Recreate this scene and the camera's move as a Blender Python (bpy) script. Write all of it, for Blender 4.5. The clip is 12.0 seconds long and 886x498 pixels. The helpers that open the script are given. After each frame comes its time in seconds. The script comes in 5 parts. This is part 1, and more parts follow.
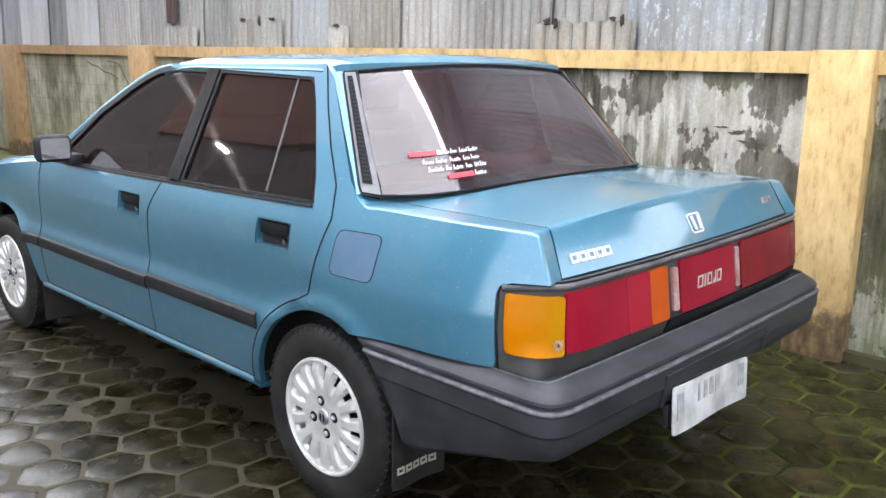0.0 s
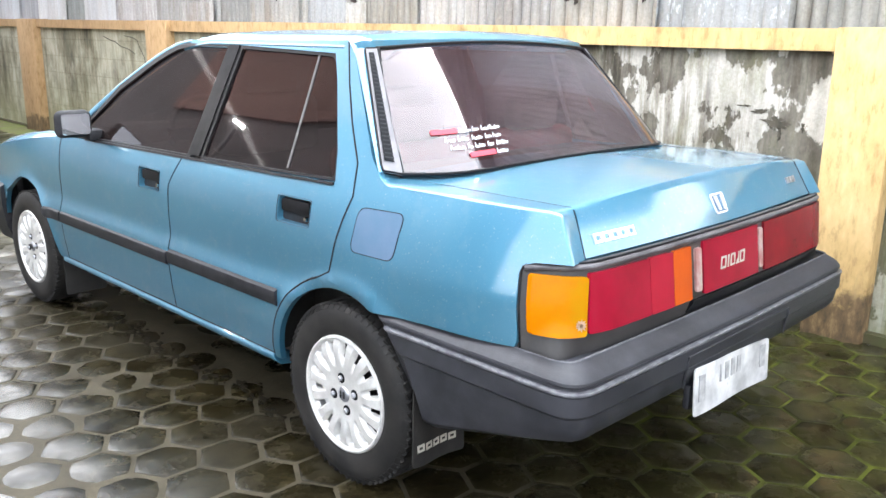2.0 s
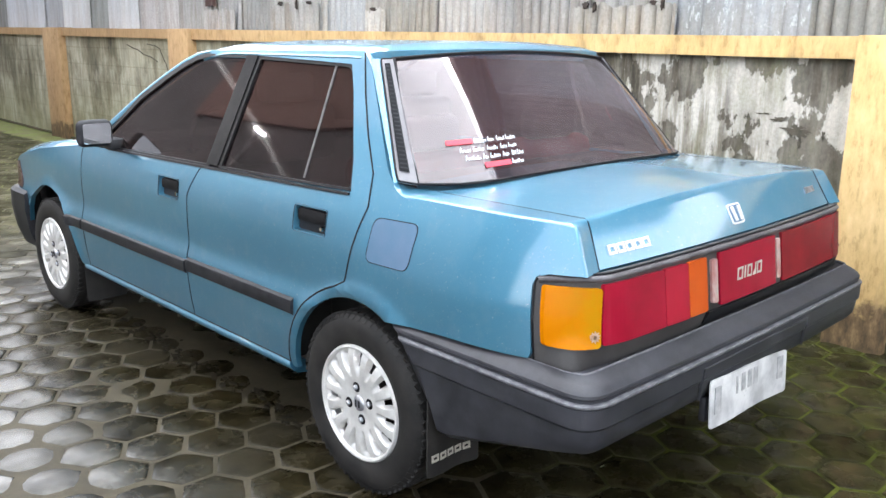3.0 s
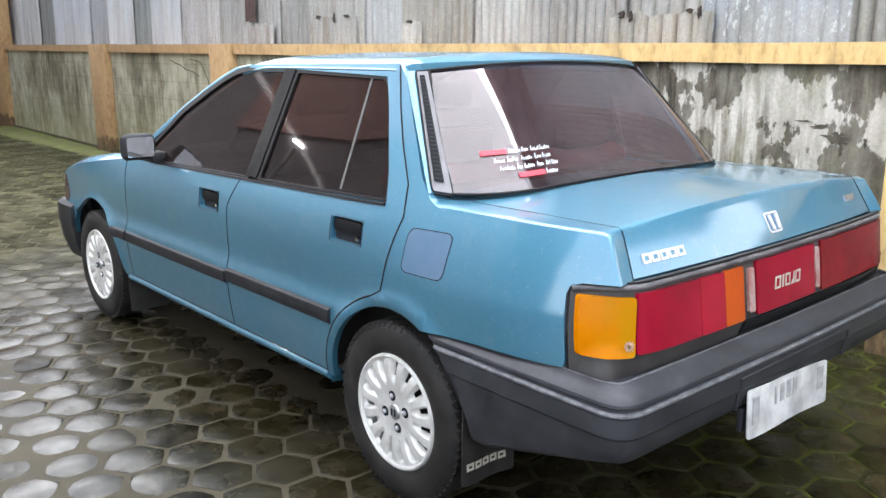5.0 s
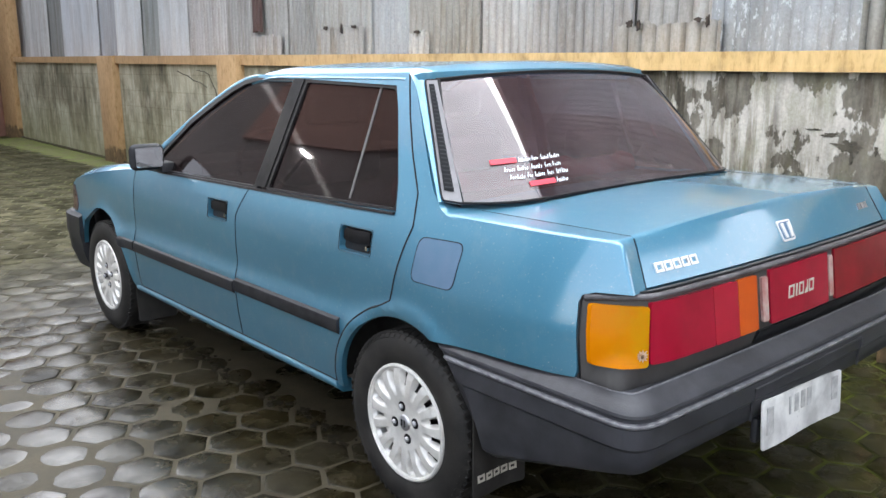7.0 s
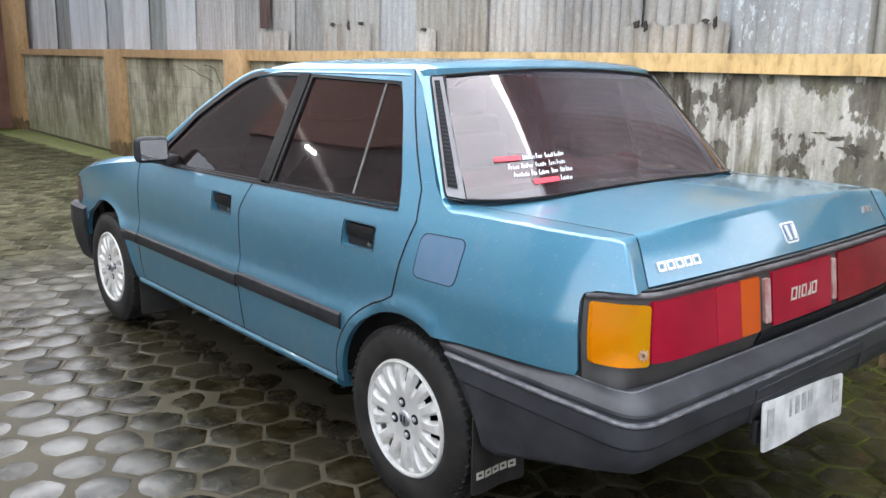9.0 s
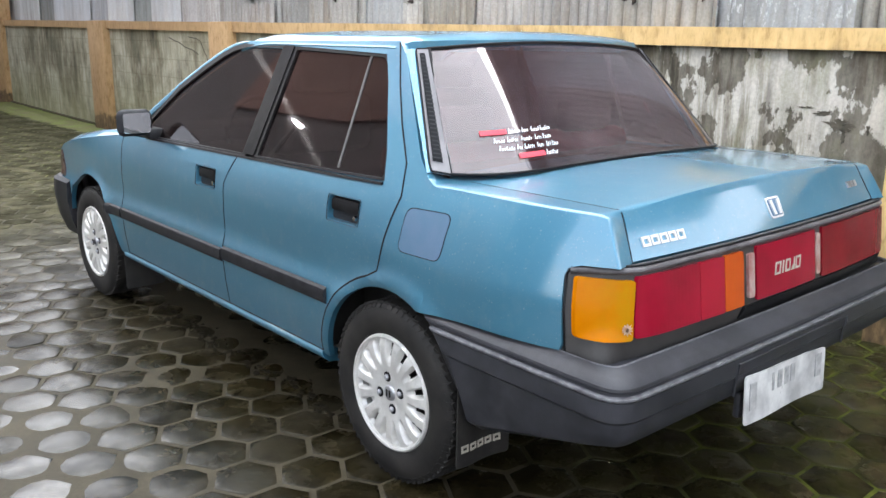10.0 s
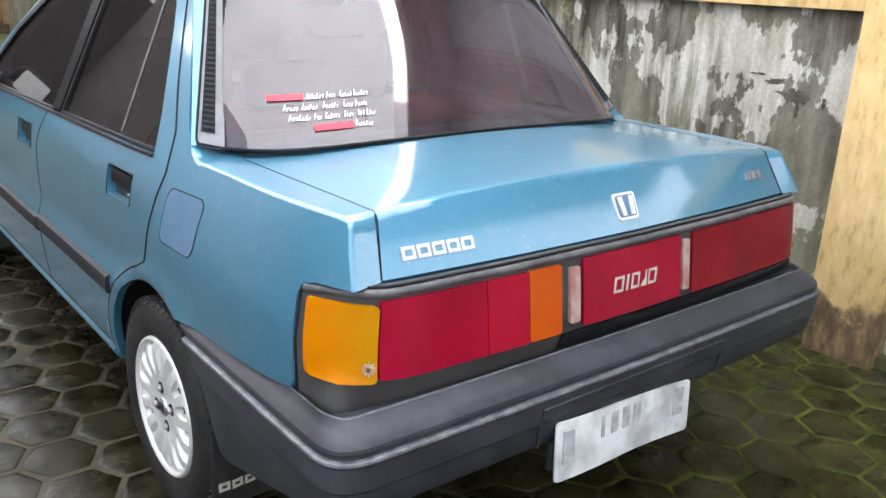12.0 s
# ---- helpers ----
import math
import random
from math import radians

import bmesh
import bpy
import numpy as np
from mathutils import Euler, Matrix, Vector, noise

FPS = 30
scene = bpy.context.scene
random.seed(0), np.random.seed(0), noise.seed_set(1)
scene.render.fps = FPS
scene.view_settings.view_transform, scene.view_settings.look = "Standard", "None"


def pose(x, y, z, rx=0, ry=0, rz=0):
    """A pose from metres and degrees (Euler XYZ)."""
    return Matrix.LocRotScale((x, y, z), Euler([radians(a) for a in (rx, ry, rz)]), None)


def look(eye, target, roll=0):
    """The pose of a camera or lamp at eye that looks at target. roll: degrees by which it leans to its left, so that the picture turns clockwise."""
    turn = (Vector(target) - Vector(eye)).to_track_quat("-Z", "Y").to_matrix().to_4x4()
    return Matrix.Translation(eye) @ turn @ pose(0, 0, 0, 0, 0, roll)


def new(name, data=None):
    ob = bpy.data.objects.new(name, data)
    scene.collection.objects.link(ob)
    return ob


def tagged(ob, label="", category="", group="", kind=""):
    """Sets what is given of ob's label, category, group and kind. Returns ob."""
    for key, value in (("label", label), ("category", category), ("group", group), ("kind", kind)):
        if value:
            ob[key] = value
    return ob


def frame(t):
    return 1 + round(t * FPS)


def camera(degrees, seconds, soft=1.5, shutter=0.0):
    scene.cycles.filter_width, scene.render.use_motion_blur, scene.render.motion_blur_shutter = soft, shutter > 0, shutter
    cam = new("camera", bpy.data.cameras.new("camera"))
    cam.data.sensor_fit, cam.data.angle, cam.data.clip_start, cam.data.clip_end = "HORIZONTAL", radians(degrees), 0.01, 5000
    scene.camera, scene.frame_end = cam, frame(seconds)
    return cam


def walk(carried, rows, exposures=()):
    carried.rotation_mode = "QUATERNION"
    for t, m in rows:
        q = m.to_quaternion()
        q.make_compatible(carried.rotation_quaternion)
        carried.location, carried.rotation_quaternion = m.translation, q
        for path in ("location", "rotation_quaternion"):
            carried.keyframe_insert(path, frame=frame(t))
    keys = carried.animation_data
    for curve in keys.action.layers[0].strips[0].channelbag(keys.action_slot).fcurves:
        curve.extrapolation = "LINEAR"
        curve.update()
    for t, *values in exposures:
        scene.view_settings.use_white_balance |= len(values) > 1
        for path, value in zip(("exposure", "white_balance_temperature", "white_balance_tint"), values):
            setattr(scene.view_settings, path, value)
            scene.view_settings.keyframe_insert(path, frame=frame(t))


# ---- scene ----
cam = camera(55.7, 12.0)
PATH = [
    (0, (-2.247, -1.855, 1.317), (-0.831, -0.512, 0.882), 0.7),
    (0.5, (-2.25, -1.84, 1.308), (-0.838, -0.512, 0.816), 0.7),
    (1, (-2.255, -1.839, 1.31), (-0.84, -0.515, 0.814), 0.7),
    (1.5, (-2.255, -1.836, 1.307), (-0.841, -0.509, 0.817), 0.7),
    (2, (-2.257, -1.834, 1.32), (-0.872, -0.477, 0.831), 0.9),
    (2.5, (-2.25, -1.837, 1.326), (-0.891, -0.45, 0.847), 0.9),
    (3, (-2.247, -1.846, 1.334), (-0.894, -0.452, 0.857), 0.7),
    (5, (-2.252, -1.866, 1.336), (-0.962, -0.406, 0.883), -0.1),
    (5.5, (-2.233, -1.852, 1.331), (-0.954, -0.381, 0.883), -0.2),
    (6, (-2.239, -1.852, 1.33), (-0.964, -0.377, 0.888), -0.3),
    (6.5, (-2.258, -1.861, 1.33), (-0.978, -0.386, 0.896), -0.2),
    (7, (-2.252, -1.849, 1.33), (-0.969, -0.375, 0.901), -0.3),
    (9, (-2.25, -1.851, 1.322), (-0.974, -0.372, 0.891), 0.6),
    (9.5, (-2.243, -1.849, 1.32), (-0.965, -0.377, 0.871), 0.7),
    (10, (-2.237, -1.852, 1.321), (-0.95, -0.402, 0.831), 0.8),
    (10.5, (-2.217, -1.863, 1.335), (-0.922, -0.416, 0.855), -0.0),
    (11, (-2.065, -1.847, 1.328), (-0.782, -0.422, 0.761), -1.0),
    (11.5, (-1.757, -1.796, 1.314), (-0.515, -0.351, 0.705), 0.9),
    (12, (-1.46, -1.88, 1.334), (-0.252, -0.409, 0.72), 2.6),
]
STOPS = [(0.0, 2.46), (0.3, 2.78), (0.5, 3.04), (1.0, 3.02), (1.5, 2.96), (2.0, 3.02), (2.5, 2.54), (3.0, 2.71), (4.0, 2.58), (5.0, 2.54), (5.5, 2.39), (6.5, 2.36), (7.0, 2.35), (9.0, 2.37), (9.5, 2.38), (10.5, 2.42), (11.0, 2.51), (11.5, 2.39), (12.0, 2.42)]
walk(cam, [(t, look(eye, target, roll)) for t, eye, target, roll in PATH], STOPS)

# ---- world and light ----
world = bpy.data.worlds.new("overcast_sky")
scene.world = world
world.use_nodes = True
wn = world.node_tree
sky = wn.nodes.new("ShaderNodeTexSky")
sky.sky_type, sky.sun_disc = "NISHITA", False
sky.sun_elevation, sky.sun_rotation = radians(50), radians(56)
sky.air_density, sky.dust_density, sky.ozone_density = 1.0, 4.0, 1.0
grey = wn.nodes.new("ShaderNodeHueSaturation")
grey.inputs["Saturation"].default_value = 0.38
wn.links.new(sky.outputs["Color"], grey.inputs["Color"])
wn.links.new(grey.outputs["Color"], wn.nodes["Background"].inputs["Color"])
wn.nodes["Background"].inputs["Strength"].default_value = 0.15
sun_data = bpy.data.lights.new("sun", "SUN")
sun_data.energy, sun_data.angle, sun_data.color = 1.1, radians(68), (0.92, 0.965, 1.0)
sun = new("sun", sun_data)
sun.matrix_world = look((6.2, 4.2, 8.8), (0, 0, 0))


# ---- materials ----
def material(name, base=(0.5, 0.5, 0.5), rough=0.5, metal=0.0, **more):
    m = bpy.data.materials.new(name)
    m.use_nodes = True
    b = m.node_tree.nodes["Principled BSDF"]
    b.inputs["Base Color"].default_value = (*base, 1)
    b.inputs["Roughness"].default_value = rough
    b.inputs["Metallic"].default_value = metal
    for key, value in more.items():
        b.inputs[key.replace("_", " ")].default_value = value
    return m


def node(m, kind, **values):
    n = m.node_tree.nodes.new(kind)
    for key, value in values.items():
        n.inputs[key.replace("_", " ")].default_value = value
    return n


def link(m, a, out, b, inp):
    m.node_tree.links.new(a.outputs[out], b.inputs[inp])


def bsdf(m):
    return m.node_tree.nodes["Principled BSDF"]


def noise_tex(m, scale, detail=4.0, rough=0.55, stretch=(1, 1, 1), shift=(0, 0, 0)):
    co = m.node_tree.nodes.new("ShaderNodeTexCoord")
    mp = m.node_tree.nodes.new("ShaderNodeMapping")
    mp.inputs["Scale"].default_value = stretch
    mp.inputs["Location"].default_value = shift
    link(m, co, "Object", mp, "Vector")
    n = node(m, "ShaderNodeTexNoise", Scale=scale, Detail=detail, Roughness=rough)
    link(m, mp, "Vector", n, "Vector")
    return n


def ramp(m, src, out, stops):
    r = m.node_tree.nodes.new("ShaderNodeValToRGB")
    e = r.color_ramp.elements
    while len(e) < len(stops):
        e.new(0.5)
    for k, (p, c) in enumerate(stops):
        e[k].position = p
        e[k].color = (*c, 1) if len(c) == 3 else c
    link(m, src, out, r, "Fac")
    return r


def mix(m, fac, fac_out, a, b, blend="MIX"):
    """A colour mix; a and b are (node, output) or plain colours."""
    x = m.node_tree.nodes.new("ShaderNodeMix")
    x.data_type, x.blend_type = "RGBA", blend
    if fac is None:
        x.inputs[0].default_value = fac_out
    else:
        m.node_tree.links.new(fac.outputs[fac_out], x.inputs[0])
    for k, v in ((6, a), (7, b)):
        if isinstance(v[0], (int, float)):
            x.inputs[k].default_value = (*v, 1)
        else:
            m.node_tree.links.new(v[0].outputs[v[1]], x.inputs[k])
    return x


def base_from(m, x, index=2):
    m.node_tree.links.new(x.outputs[index], bsdf(m).inputs["Base Color"])


def bump(m, src, out, strength, distance):
    b = node(m, "ShaderNodeBump", Strength=strength, Distance=distance)
    link(m, src, out, b, "Height")
    link(m, b, "Normal", bsdf(m), "Normal")
    return b


def rough_from(m, src, out, low, high):
    r = m.node_tree.nodes.new("ShaderNodeMapRange")
    r.inputs["To Min"].default_value, r.inputs["To Max"].default_value = low, high
    link(m, src, out, r, "Value")
    link(m, r, "Result", bsdf(m), "Roughness")


def mottled(name, c1, c2, rough, scale, relief=0.0, depth=0.002, fine=60.0, metal=0.0, stretch=(1, 1, 1), spread=0.12, spec=0.5):
    m = material(name, c1, rough, metal, Specular_IOR_Level=spec)
    a = noise_tex(m, scale, 6, 0.6, stretch)
    b = noise_tex(m, fine, 4, 0.6, stretch)
    ra = ramp(m, a, "Fac", [(0.36, c1), (0.64, c2)])
    x = mix(m, b, "Fac", (ra, "Color"), tuple(0.7 * v for v in c1))
    x.inputs[0].default_value = 0.2
    y = mix(m, None, 0.3, (ra, "Color"), (x, 2))
    m.node_tree.links.new(ra.outputs["Color"], y.inputs[6])
    base_from(m, y)
    rough_from(m, a, "Fac", max(0.03, rough - spread), min(1.0, rough + spread))
    if relief:
        bump(m, b, "Fac", relief, depth)
    return m


# car paint: metallic teal blue with water marks, dust specks and a slight orange-peel
paint = material("blue_metallic_paint", (0.06, 0.22, 0.36), 0.40, 0.62, Coat_Weight=1.0, Coat_Roughness=0.09, Coat_IOR=1.85)
pn = noise_tex(paint, 3.0, 5, 0.6)
pf = noise_tex(paint, 900.0, 2, 0.5)
pr = ramp(paint, pn, "Fac", [(0.3, (0.052, 0.212, 0.330)), (0.7, (0.066, 0.250, 0.378))])
px = mix(paint, pf, "Fac", (pr, "Color"), (0.082, 0.27, 0.395), "MIX")
marks = ramp(paint, noise_tex(paint, 17.0, 7, 0.7), "Fac", [(0.52, (0, 0, 0)), (0.66, (0.16, 0.16, 0.16))])
py = mix(paint, marks, "Color", (px, 2), (0.20, 0.33, 0.40))
specks = ramp(paint, noise_tex(paint, 190.0, 2, 0.5), "Fac", [(0.685, (0, 0, 0)), (0.73, (0.5, 0.5, 0.5))])
base_from(paint, mix(paint, specks, "Color", (py, 2), (0.42, 0.50, 0.54)))
rough_from(paint, pn, "Fac", 0.40, 0.56)
peel = node(paint, "ShaderNodeBump", Strength=0.06, Distance=0.002)
link(paint, noise_tex(paint, 55.0, 3, 0.5), "Fac", peel, "Height")
link(paint, peel, "Normal", bsdf(paint), "Coat Normal")

faded = mottled("faded_lilac_paint", (0.105, 0.175, 0.270), (0.080, 0.165, 0.255), 0.5, 14, fine=120)
black_trim = mottled("weathered_black_trim", (0.013, 0.014, 0.016), (0.034, 0.034, 0.038), 0.5, 18, 0.3, 0.001, 160, spec=0.22)
bumper_grey = mottled("grey_black_bumper_plastic", (0.023, 0.024, 0.029), (0.050, 0.051, 0.059), 0.42, 13, 0.35, 0.0012, 220, spread=0.10)
# lighter grey carries edge wear and the bumper's highlight lines, painted in
worn_lit_rim = mottled("worn_highlight_bumper_edge", (0.06, 0.06, 0.068), (0.18, 0.18, 0.19), 0.40, 34, 0.2, 0.0008, 200)
garnish_worn = mottled("weathered_grey_garnish", (0.058, 0.054, 0.058), (0.17, 0.16, 0.165), 0.42, 14, 0.1, 0.0005, 150)
garnish_grey = mottled("dark_grey_garnish", (0.034, 0.031, 0.030), (0.060, 0.056, 0.053), 0.5, 12, 0.1, 0.0005, 150)
rubber = mottled("black_tyre_rubber", (0.012, 0.0115, 0.011), (0.034, 0.031, 0.028), 0.68, 11, 0.3, 0.001, 120, spec=0.3)
seal = mottled("black_rubber_seal", (0.006, 0.006, 0.007), (0.017, 0.017, 0.019), 0.42, 30, spec=0.18)
seam_dark = material("dark_seam", (0.006, 0.007, 0.009), 0.9)
alloy = mottled("silver_alloy", (0.66, 0.645, 0.61), (0.84, 0.825, 0.79), 0.36, 22, 0.1, 0.0005, 240, metal=0.3)
chrome = material("worn_chrome", (0.80, 0.80, 0.82), 0.14, 1.0)
dull_chrome = mottled("dull_chrome_edge", (0.42, 0.42, 0.45), (0.58, 0.58, 0.60), 0.32, 40, metal=0.8)
interior = mottled("dark_interior", (0.018, 0.014, 0.016), (0.03, 0.022, 0.024), 0.9, 9)
seat_cloth = mottled("red_seat_cloth", (0.17, 0.012, 0.022), (0.23, 0.022, 0.032), 0.9, 20, 0.3, 0.002, 200)
white_bar = material("white_sticker_film", (0.82, 0.82, 0.82), 0.5)
red_bar = material("red_sticker_film", (0.75, 0.06, 0.09), 0.5)
cream_bar = mottled("worn_cream_print", (0.55, 0.52, 0.44), (0.40, 0.37, 0.31), 0.6, 60)
underside = mottled("dirty_underside_and_slot_shade", (0.026, 0.024, 0.022), (0.048, 0.044, 0.040), 0.9, 9)


def lens_plastic(name, c1, c2, rough=0.22, fade=None, gloss=0.22):
    m = material(name, c1, rough, 0.0, Coat_Weight=0.7 * gloss, Coat_Roughness=0.10, Specular_IOR_Level=gloss)
    n = noise_tex(m, 6, 4, 0.6)
    rib = m.node_tree.nodes.new("ShaderNodeTexWave")
    rib.inputs["Scale"].default_value = 22
    rib.bands_direction = "X"
    co = m.node_tree.nodes.new("ShaderNodeTexCoord")
    link(m, co, "Object", rib, "Vector")
    r = ramp(m, n, "Fac", [(0.35, c1), (0.65, c2)])
    if fade:
        # one end of the lens has bleached: (x from, x to, bleached colour)
        xs = m.node_tree.nodes.new("ShaderNodeSeparateXYZ")
        link(m, co, "Object", xs, "Vector")
        mp = m.node_tree.nodes.new("ShaderNodeMapRange")
        mp.inputs["From Min"].default_value, mp.inputs["From Max"].default_value = fade[0], fade[1]
        link(m, xs, "X", mp, "Value")
        blot = noise_tex(m, 26, 4, 0.6)
        mul = m.node_tree.nodes.new("ShaderNodeMath")
        mul.operation = "MULTIPLY"
        link(m, mp, "Result", mul, 0)
        rb = ramp(m, blot, "Fac", [(0.35, (0.35, 0.35, 0.35)), (0.6, (1, 1, 1))])
        link(m, rb, "Color", mul, 1)
        base_from(m, mix(m, mul, "Value", (r, "Color"), fade[2]))
    else:
        base_from(m, r, "Color")
    bump(m, rib, "Fac", 0.05, 0.002)
    return m


red_lens = lens_plastic("red_lamp_lens", (0.25, 0.003, 0.018), (0.33, 0.005, 0.026))
bright_red_lens = lens_plastic("bright_red_lamp_lens", (0.29, 0.005, 0.020), (0.36, 0.007, 0.026))
dull_red_lens = lens_plastic("dark_red_lamp_lens", (0.17, 0.003, 0.010), (0.24, 0.005, 0.014), 0.26)
amber_lens = lens_plastic("amber_lamp_lens", (0.52, 0.140, 0.0), (0.58, 0.180, 0.0), 0.22, (-0.775, -0.69, (0.46, 0.22, 0.004)), 0.07)
orange_lens = lens_plastic("orange_lamp_lens", (0.46, 0.065, 0.005), (0.54, 0.088, 0.007))
clear_lens = mottled("clouded_clear_lens", (0.52, 0.40, 0.36), (0.34, 0.11, 0.10), 0.3, 24)


def tinted_glass(name, tint, ior=1.52, gloss_rough=0.02, smear=0.0, wipe=(0.0, 0.85, 0.53), haze=0.0, dust_sheen=(0.3, 0.2, 0.2)):
    """Film-tinted glass; smear: how much of its gloss is drawn out along the wipe marks; haze: share of dust film,
    tinted to add a brown reflection.
    """
    m = bpy.data.materials.new(name)
    m.use_nodes = True
    nt = m.node_tree
    nt.nodes.remove(nt.nodes["Principled BSDF"])
    tr = nt.nodes.new("ShaderNodeBsdfTransparent")
    tr.inputs["Color"].default_value = (*tint, 1)
    gl = nt.nodes.new("ShaderNodeBsdfGlossy")
    gl.inputs["Roughness"].default_value = gloss_rough
    gl.inputs["Color"].default_value = (1.0, 0.95, 0.965, 1)
    gloss = gl
    if smear:
        an = nt.nodes.new("ShaderNodeBsdfAnisotropic")
        an.inputs["Roughness"].default_value = 0.2
        an.inputs["Anisotropy"].default_value = 0.96
        way = nt.nodes.new("ShaderNodeCombineXYZ")
        for k in range(3):
            way.inputs[k].default_value = wipe[k]
        nt.links.new(way.outputs[0], an.inputs["Tangent"])
        gloss = nt.nodes.new("ShaderNodeMixShader")
        gloss.inputs[0].default_value = smear
        nt.links.new(gl.outputs[0], gloss.inputs[1])
        nt.links.new(an.outputs[0], gloss.inputs[2])
    fr = nt.nodes.new("ShaderNodeFresnel")
    fr.inputs["IOR"].default_value = ior
    mx = nt.nodes.new("ShaderNodeMixShader")
    nt.links.new(fr.outputs[0], mx.inputs[0])
    # diffuse film: blotchy dust, with a brown reflection put into its colour
    if haze:
        df = nt.nodes.new("ShaderNodeBsdfDiffuse")
        df.inputs["Color"].default_value = (*dust_sheen, 1)
        hz = nt.nodes.new("ShaderNodeMixShader")
        dn = node(m, "ShaderNodeTexNoise", Scale=5.0, Detail=7.0, Roughness=0.7)
        dc = nt.nodes.new("ShaderNodeTexCoord")
        nt.links.new(dc.outputs["Object"], dn.inputs["Vector"])
        dr = nt.nodes.new("ShaderNodeMapRange")
        dr.inputs["From Min"].default_value, dr.inputs["From Max"].default_value = 0.32, 0.68
        dr.inputs["To Min"].default_value, dr.inputs["To Max"].default_value = 0.35 * haze, 1.65 * haze
        nt.links.new(dn.outputs["Fac"], dr.inputs["Value"])
        nt.links.new(dr.outputs["Result"], hz.inputs[0])
        nt.links.new(tr.outputs[0], hz.inputs[1])
        nt.links.new(df.outputs[0], hz.inputs[2])
        nt.links.new(hz.outputs[0], mx.inputs[1])
    else:
        nt.links.new(tr.outputs[0], mx.inputs[1])
    nt.links.new(gloss.outputs[0], mx.inputs[2])
    nt.links.new(mx.outputs[0], nt.nodes["Material Output"].inputs["Surface"])
    return m


side_glass = tinted_glass("tinted_side_glass", (0.13, 0.095, 0.095), 1.46, 0.02, 0.32, (0.0, 0.89, -0.45), 0.03, (0.30, 0.18, 0.17))
rear_glass = tinted_glass("tinted_rear_glass", (0.42, 0.30, 0.31), 1.95, 0.035, haze=0.10, dust_sheen=(0.38, 0.26, 0.29))
badge_silver = mottled("bright_silver_badge", (0.72, 0.72, 0.72), (0.82, 0.82, 0.82), 0.3, 30, metal=0.3)
mirror_face = material("mirror_silver", (0.80, 0.81, 0.82), 0.05, 1.0)


# ---- building helpers ----
def part(name, bm, mat, parent=None, label="", smooth=40, outward=None):
    me = bpy.data.meshes.new(name)
    bmesh.ops.recalc_face_normals(bm, faces=bm.faces)
    if outward is not None and sum(f.normal.dot(Vector(outward)) * f.calc_area() for f in bm.faces) < 0:
        bmesh.ops.reverse_faces(bm, faces=bm.faces)
    for f in bm.faces:
        f.smooth = smooth > 0
    if smooth:
        for e in bm.edges:
            if len(e.link_faces) != 2 or e.calc_face_angle(3.2) > radians(smooth):
                e.smooth = False
    bm.to_mesh(me)
    bm.free()
    me.materials.append(mat)
    ob = new(name, me)
    if parent is not None:
        ob.parent = parent
    if label:
        ob["label"] = label
    return ob


def thing(name, label, category, group="", kind="", at=(0, 0, 0)):
    ob = new(name)
    ob.location = at
    ob.empty_display_size = 0.1
    return tagged(ob, label, category, group, kind)


def box(x0, x1, y0, y1, z0, z1, bevel=0.0, seg=2, bm=None):
    out = bm or bmesh.new()
    r = bmesh.ops.create_cube(out, size=1.0)
    vs = r["verts"]
    for v in vs:
        v.co = Vector(((x0 + x1) / 2 + v.co.x * (x1 - x0), (y0 + y1) / 2 + v.co.y * (y1 - y0), (z0 + z1) / 2 + v.co.z * (z1 - z0)))
    if bevel:
        es = {e for v in vs for e in v.link_edges}
        bmesh.ops.bevel(out, geom=list(es), offset=bevel, segments=seg, profile=0.5, affect="EDGES")
    return out


def lathe(profile, steps=48, axis="X", centre=(0, 0, 0), closed=False):
    """Turns (radius, along) pairs about an axis."""
    bm = bmesh.new()
    rings = []
    for k in range(steps):
        a = 2 * math.pi * k / steps
        ring = []
        for r, s in profile:
            c, d = r * math.cos(a), r * math.sin(a)
            p = (s, c, d) if axis == "X" else ((c, s, d) if axis == "Y" else (c, d, s))
            ring.append(bm.verts.new((p[0] + centre[0], p[1] + centre[1], p[2] + centre[2])))
        rings.append(ring)
    n = len(profile)
    for k in range(steps):
        a, b = rings[k], rings[(k + 1) % steps]
        for j in range(n if closed else n - 1):
            q = [a[j], a[(j + 1) % n], b[(j + 1) % n], b[j]]
            if len(set(q)) == 4:
                bm.faces.new(q)
    bmesh.ops.remove_doubles(bm, verts=bm.verts, dist=1e-5)
    return bm


def round_poly(points, radius, seg=4):
    """A polygon with its corners rounded; radius is one number or one for each corner."""
    out, n = [], len(points)
    for k in range(n):
        p, a, b = Vector(points[k]), Vector(points[k - 1]), Vector(points[(k + 1) % n])
        r = radius[k] if isinstance(radius, (list, tuple)) else radius
        da, db = (a - p), (b - p)
        r = min(r, da.length * 0.45, db.length * 0.45)
        if r <= 1e-5:
            out.append(tuple(p))
            continue
        s, e = p + da.normalized() * r, p + db.normalized() * r
        for j in range(seg + 1):
            t = j / seg
            q = s * (1 - t) ** 2 + p * 2 * t * (1 - t) + e * t * t
            out.append(tuple(q))
    return out


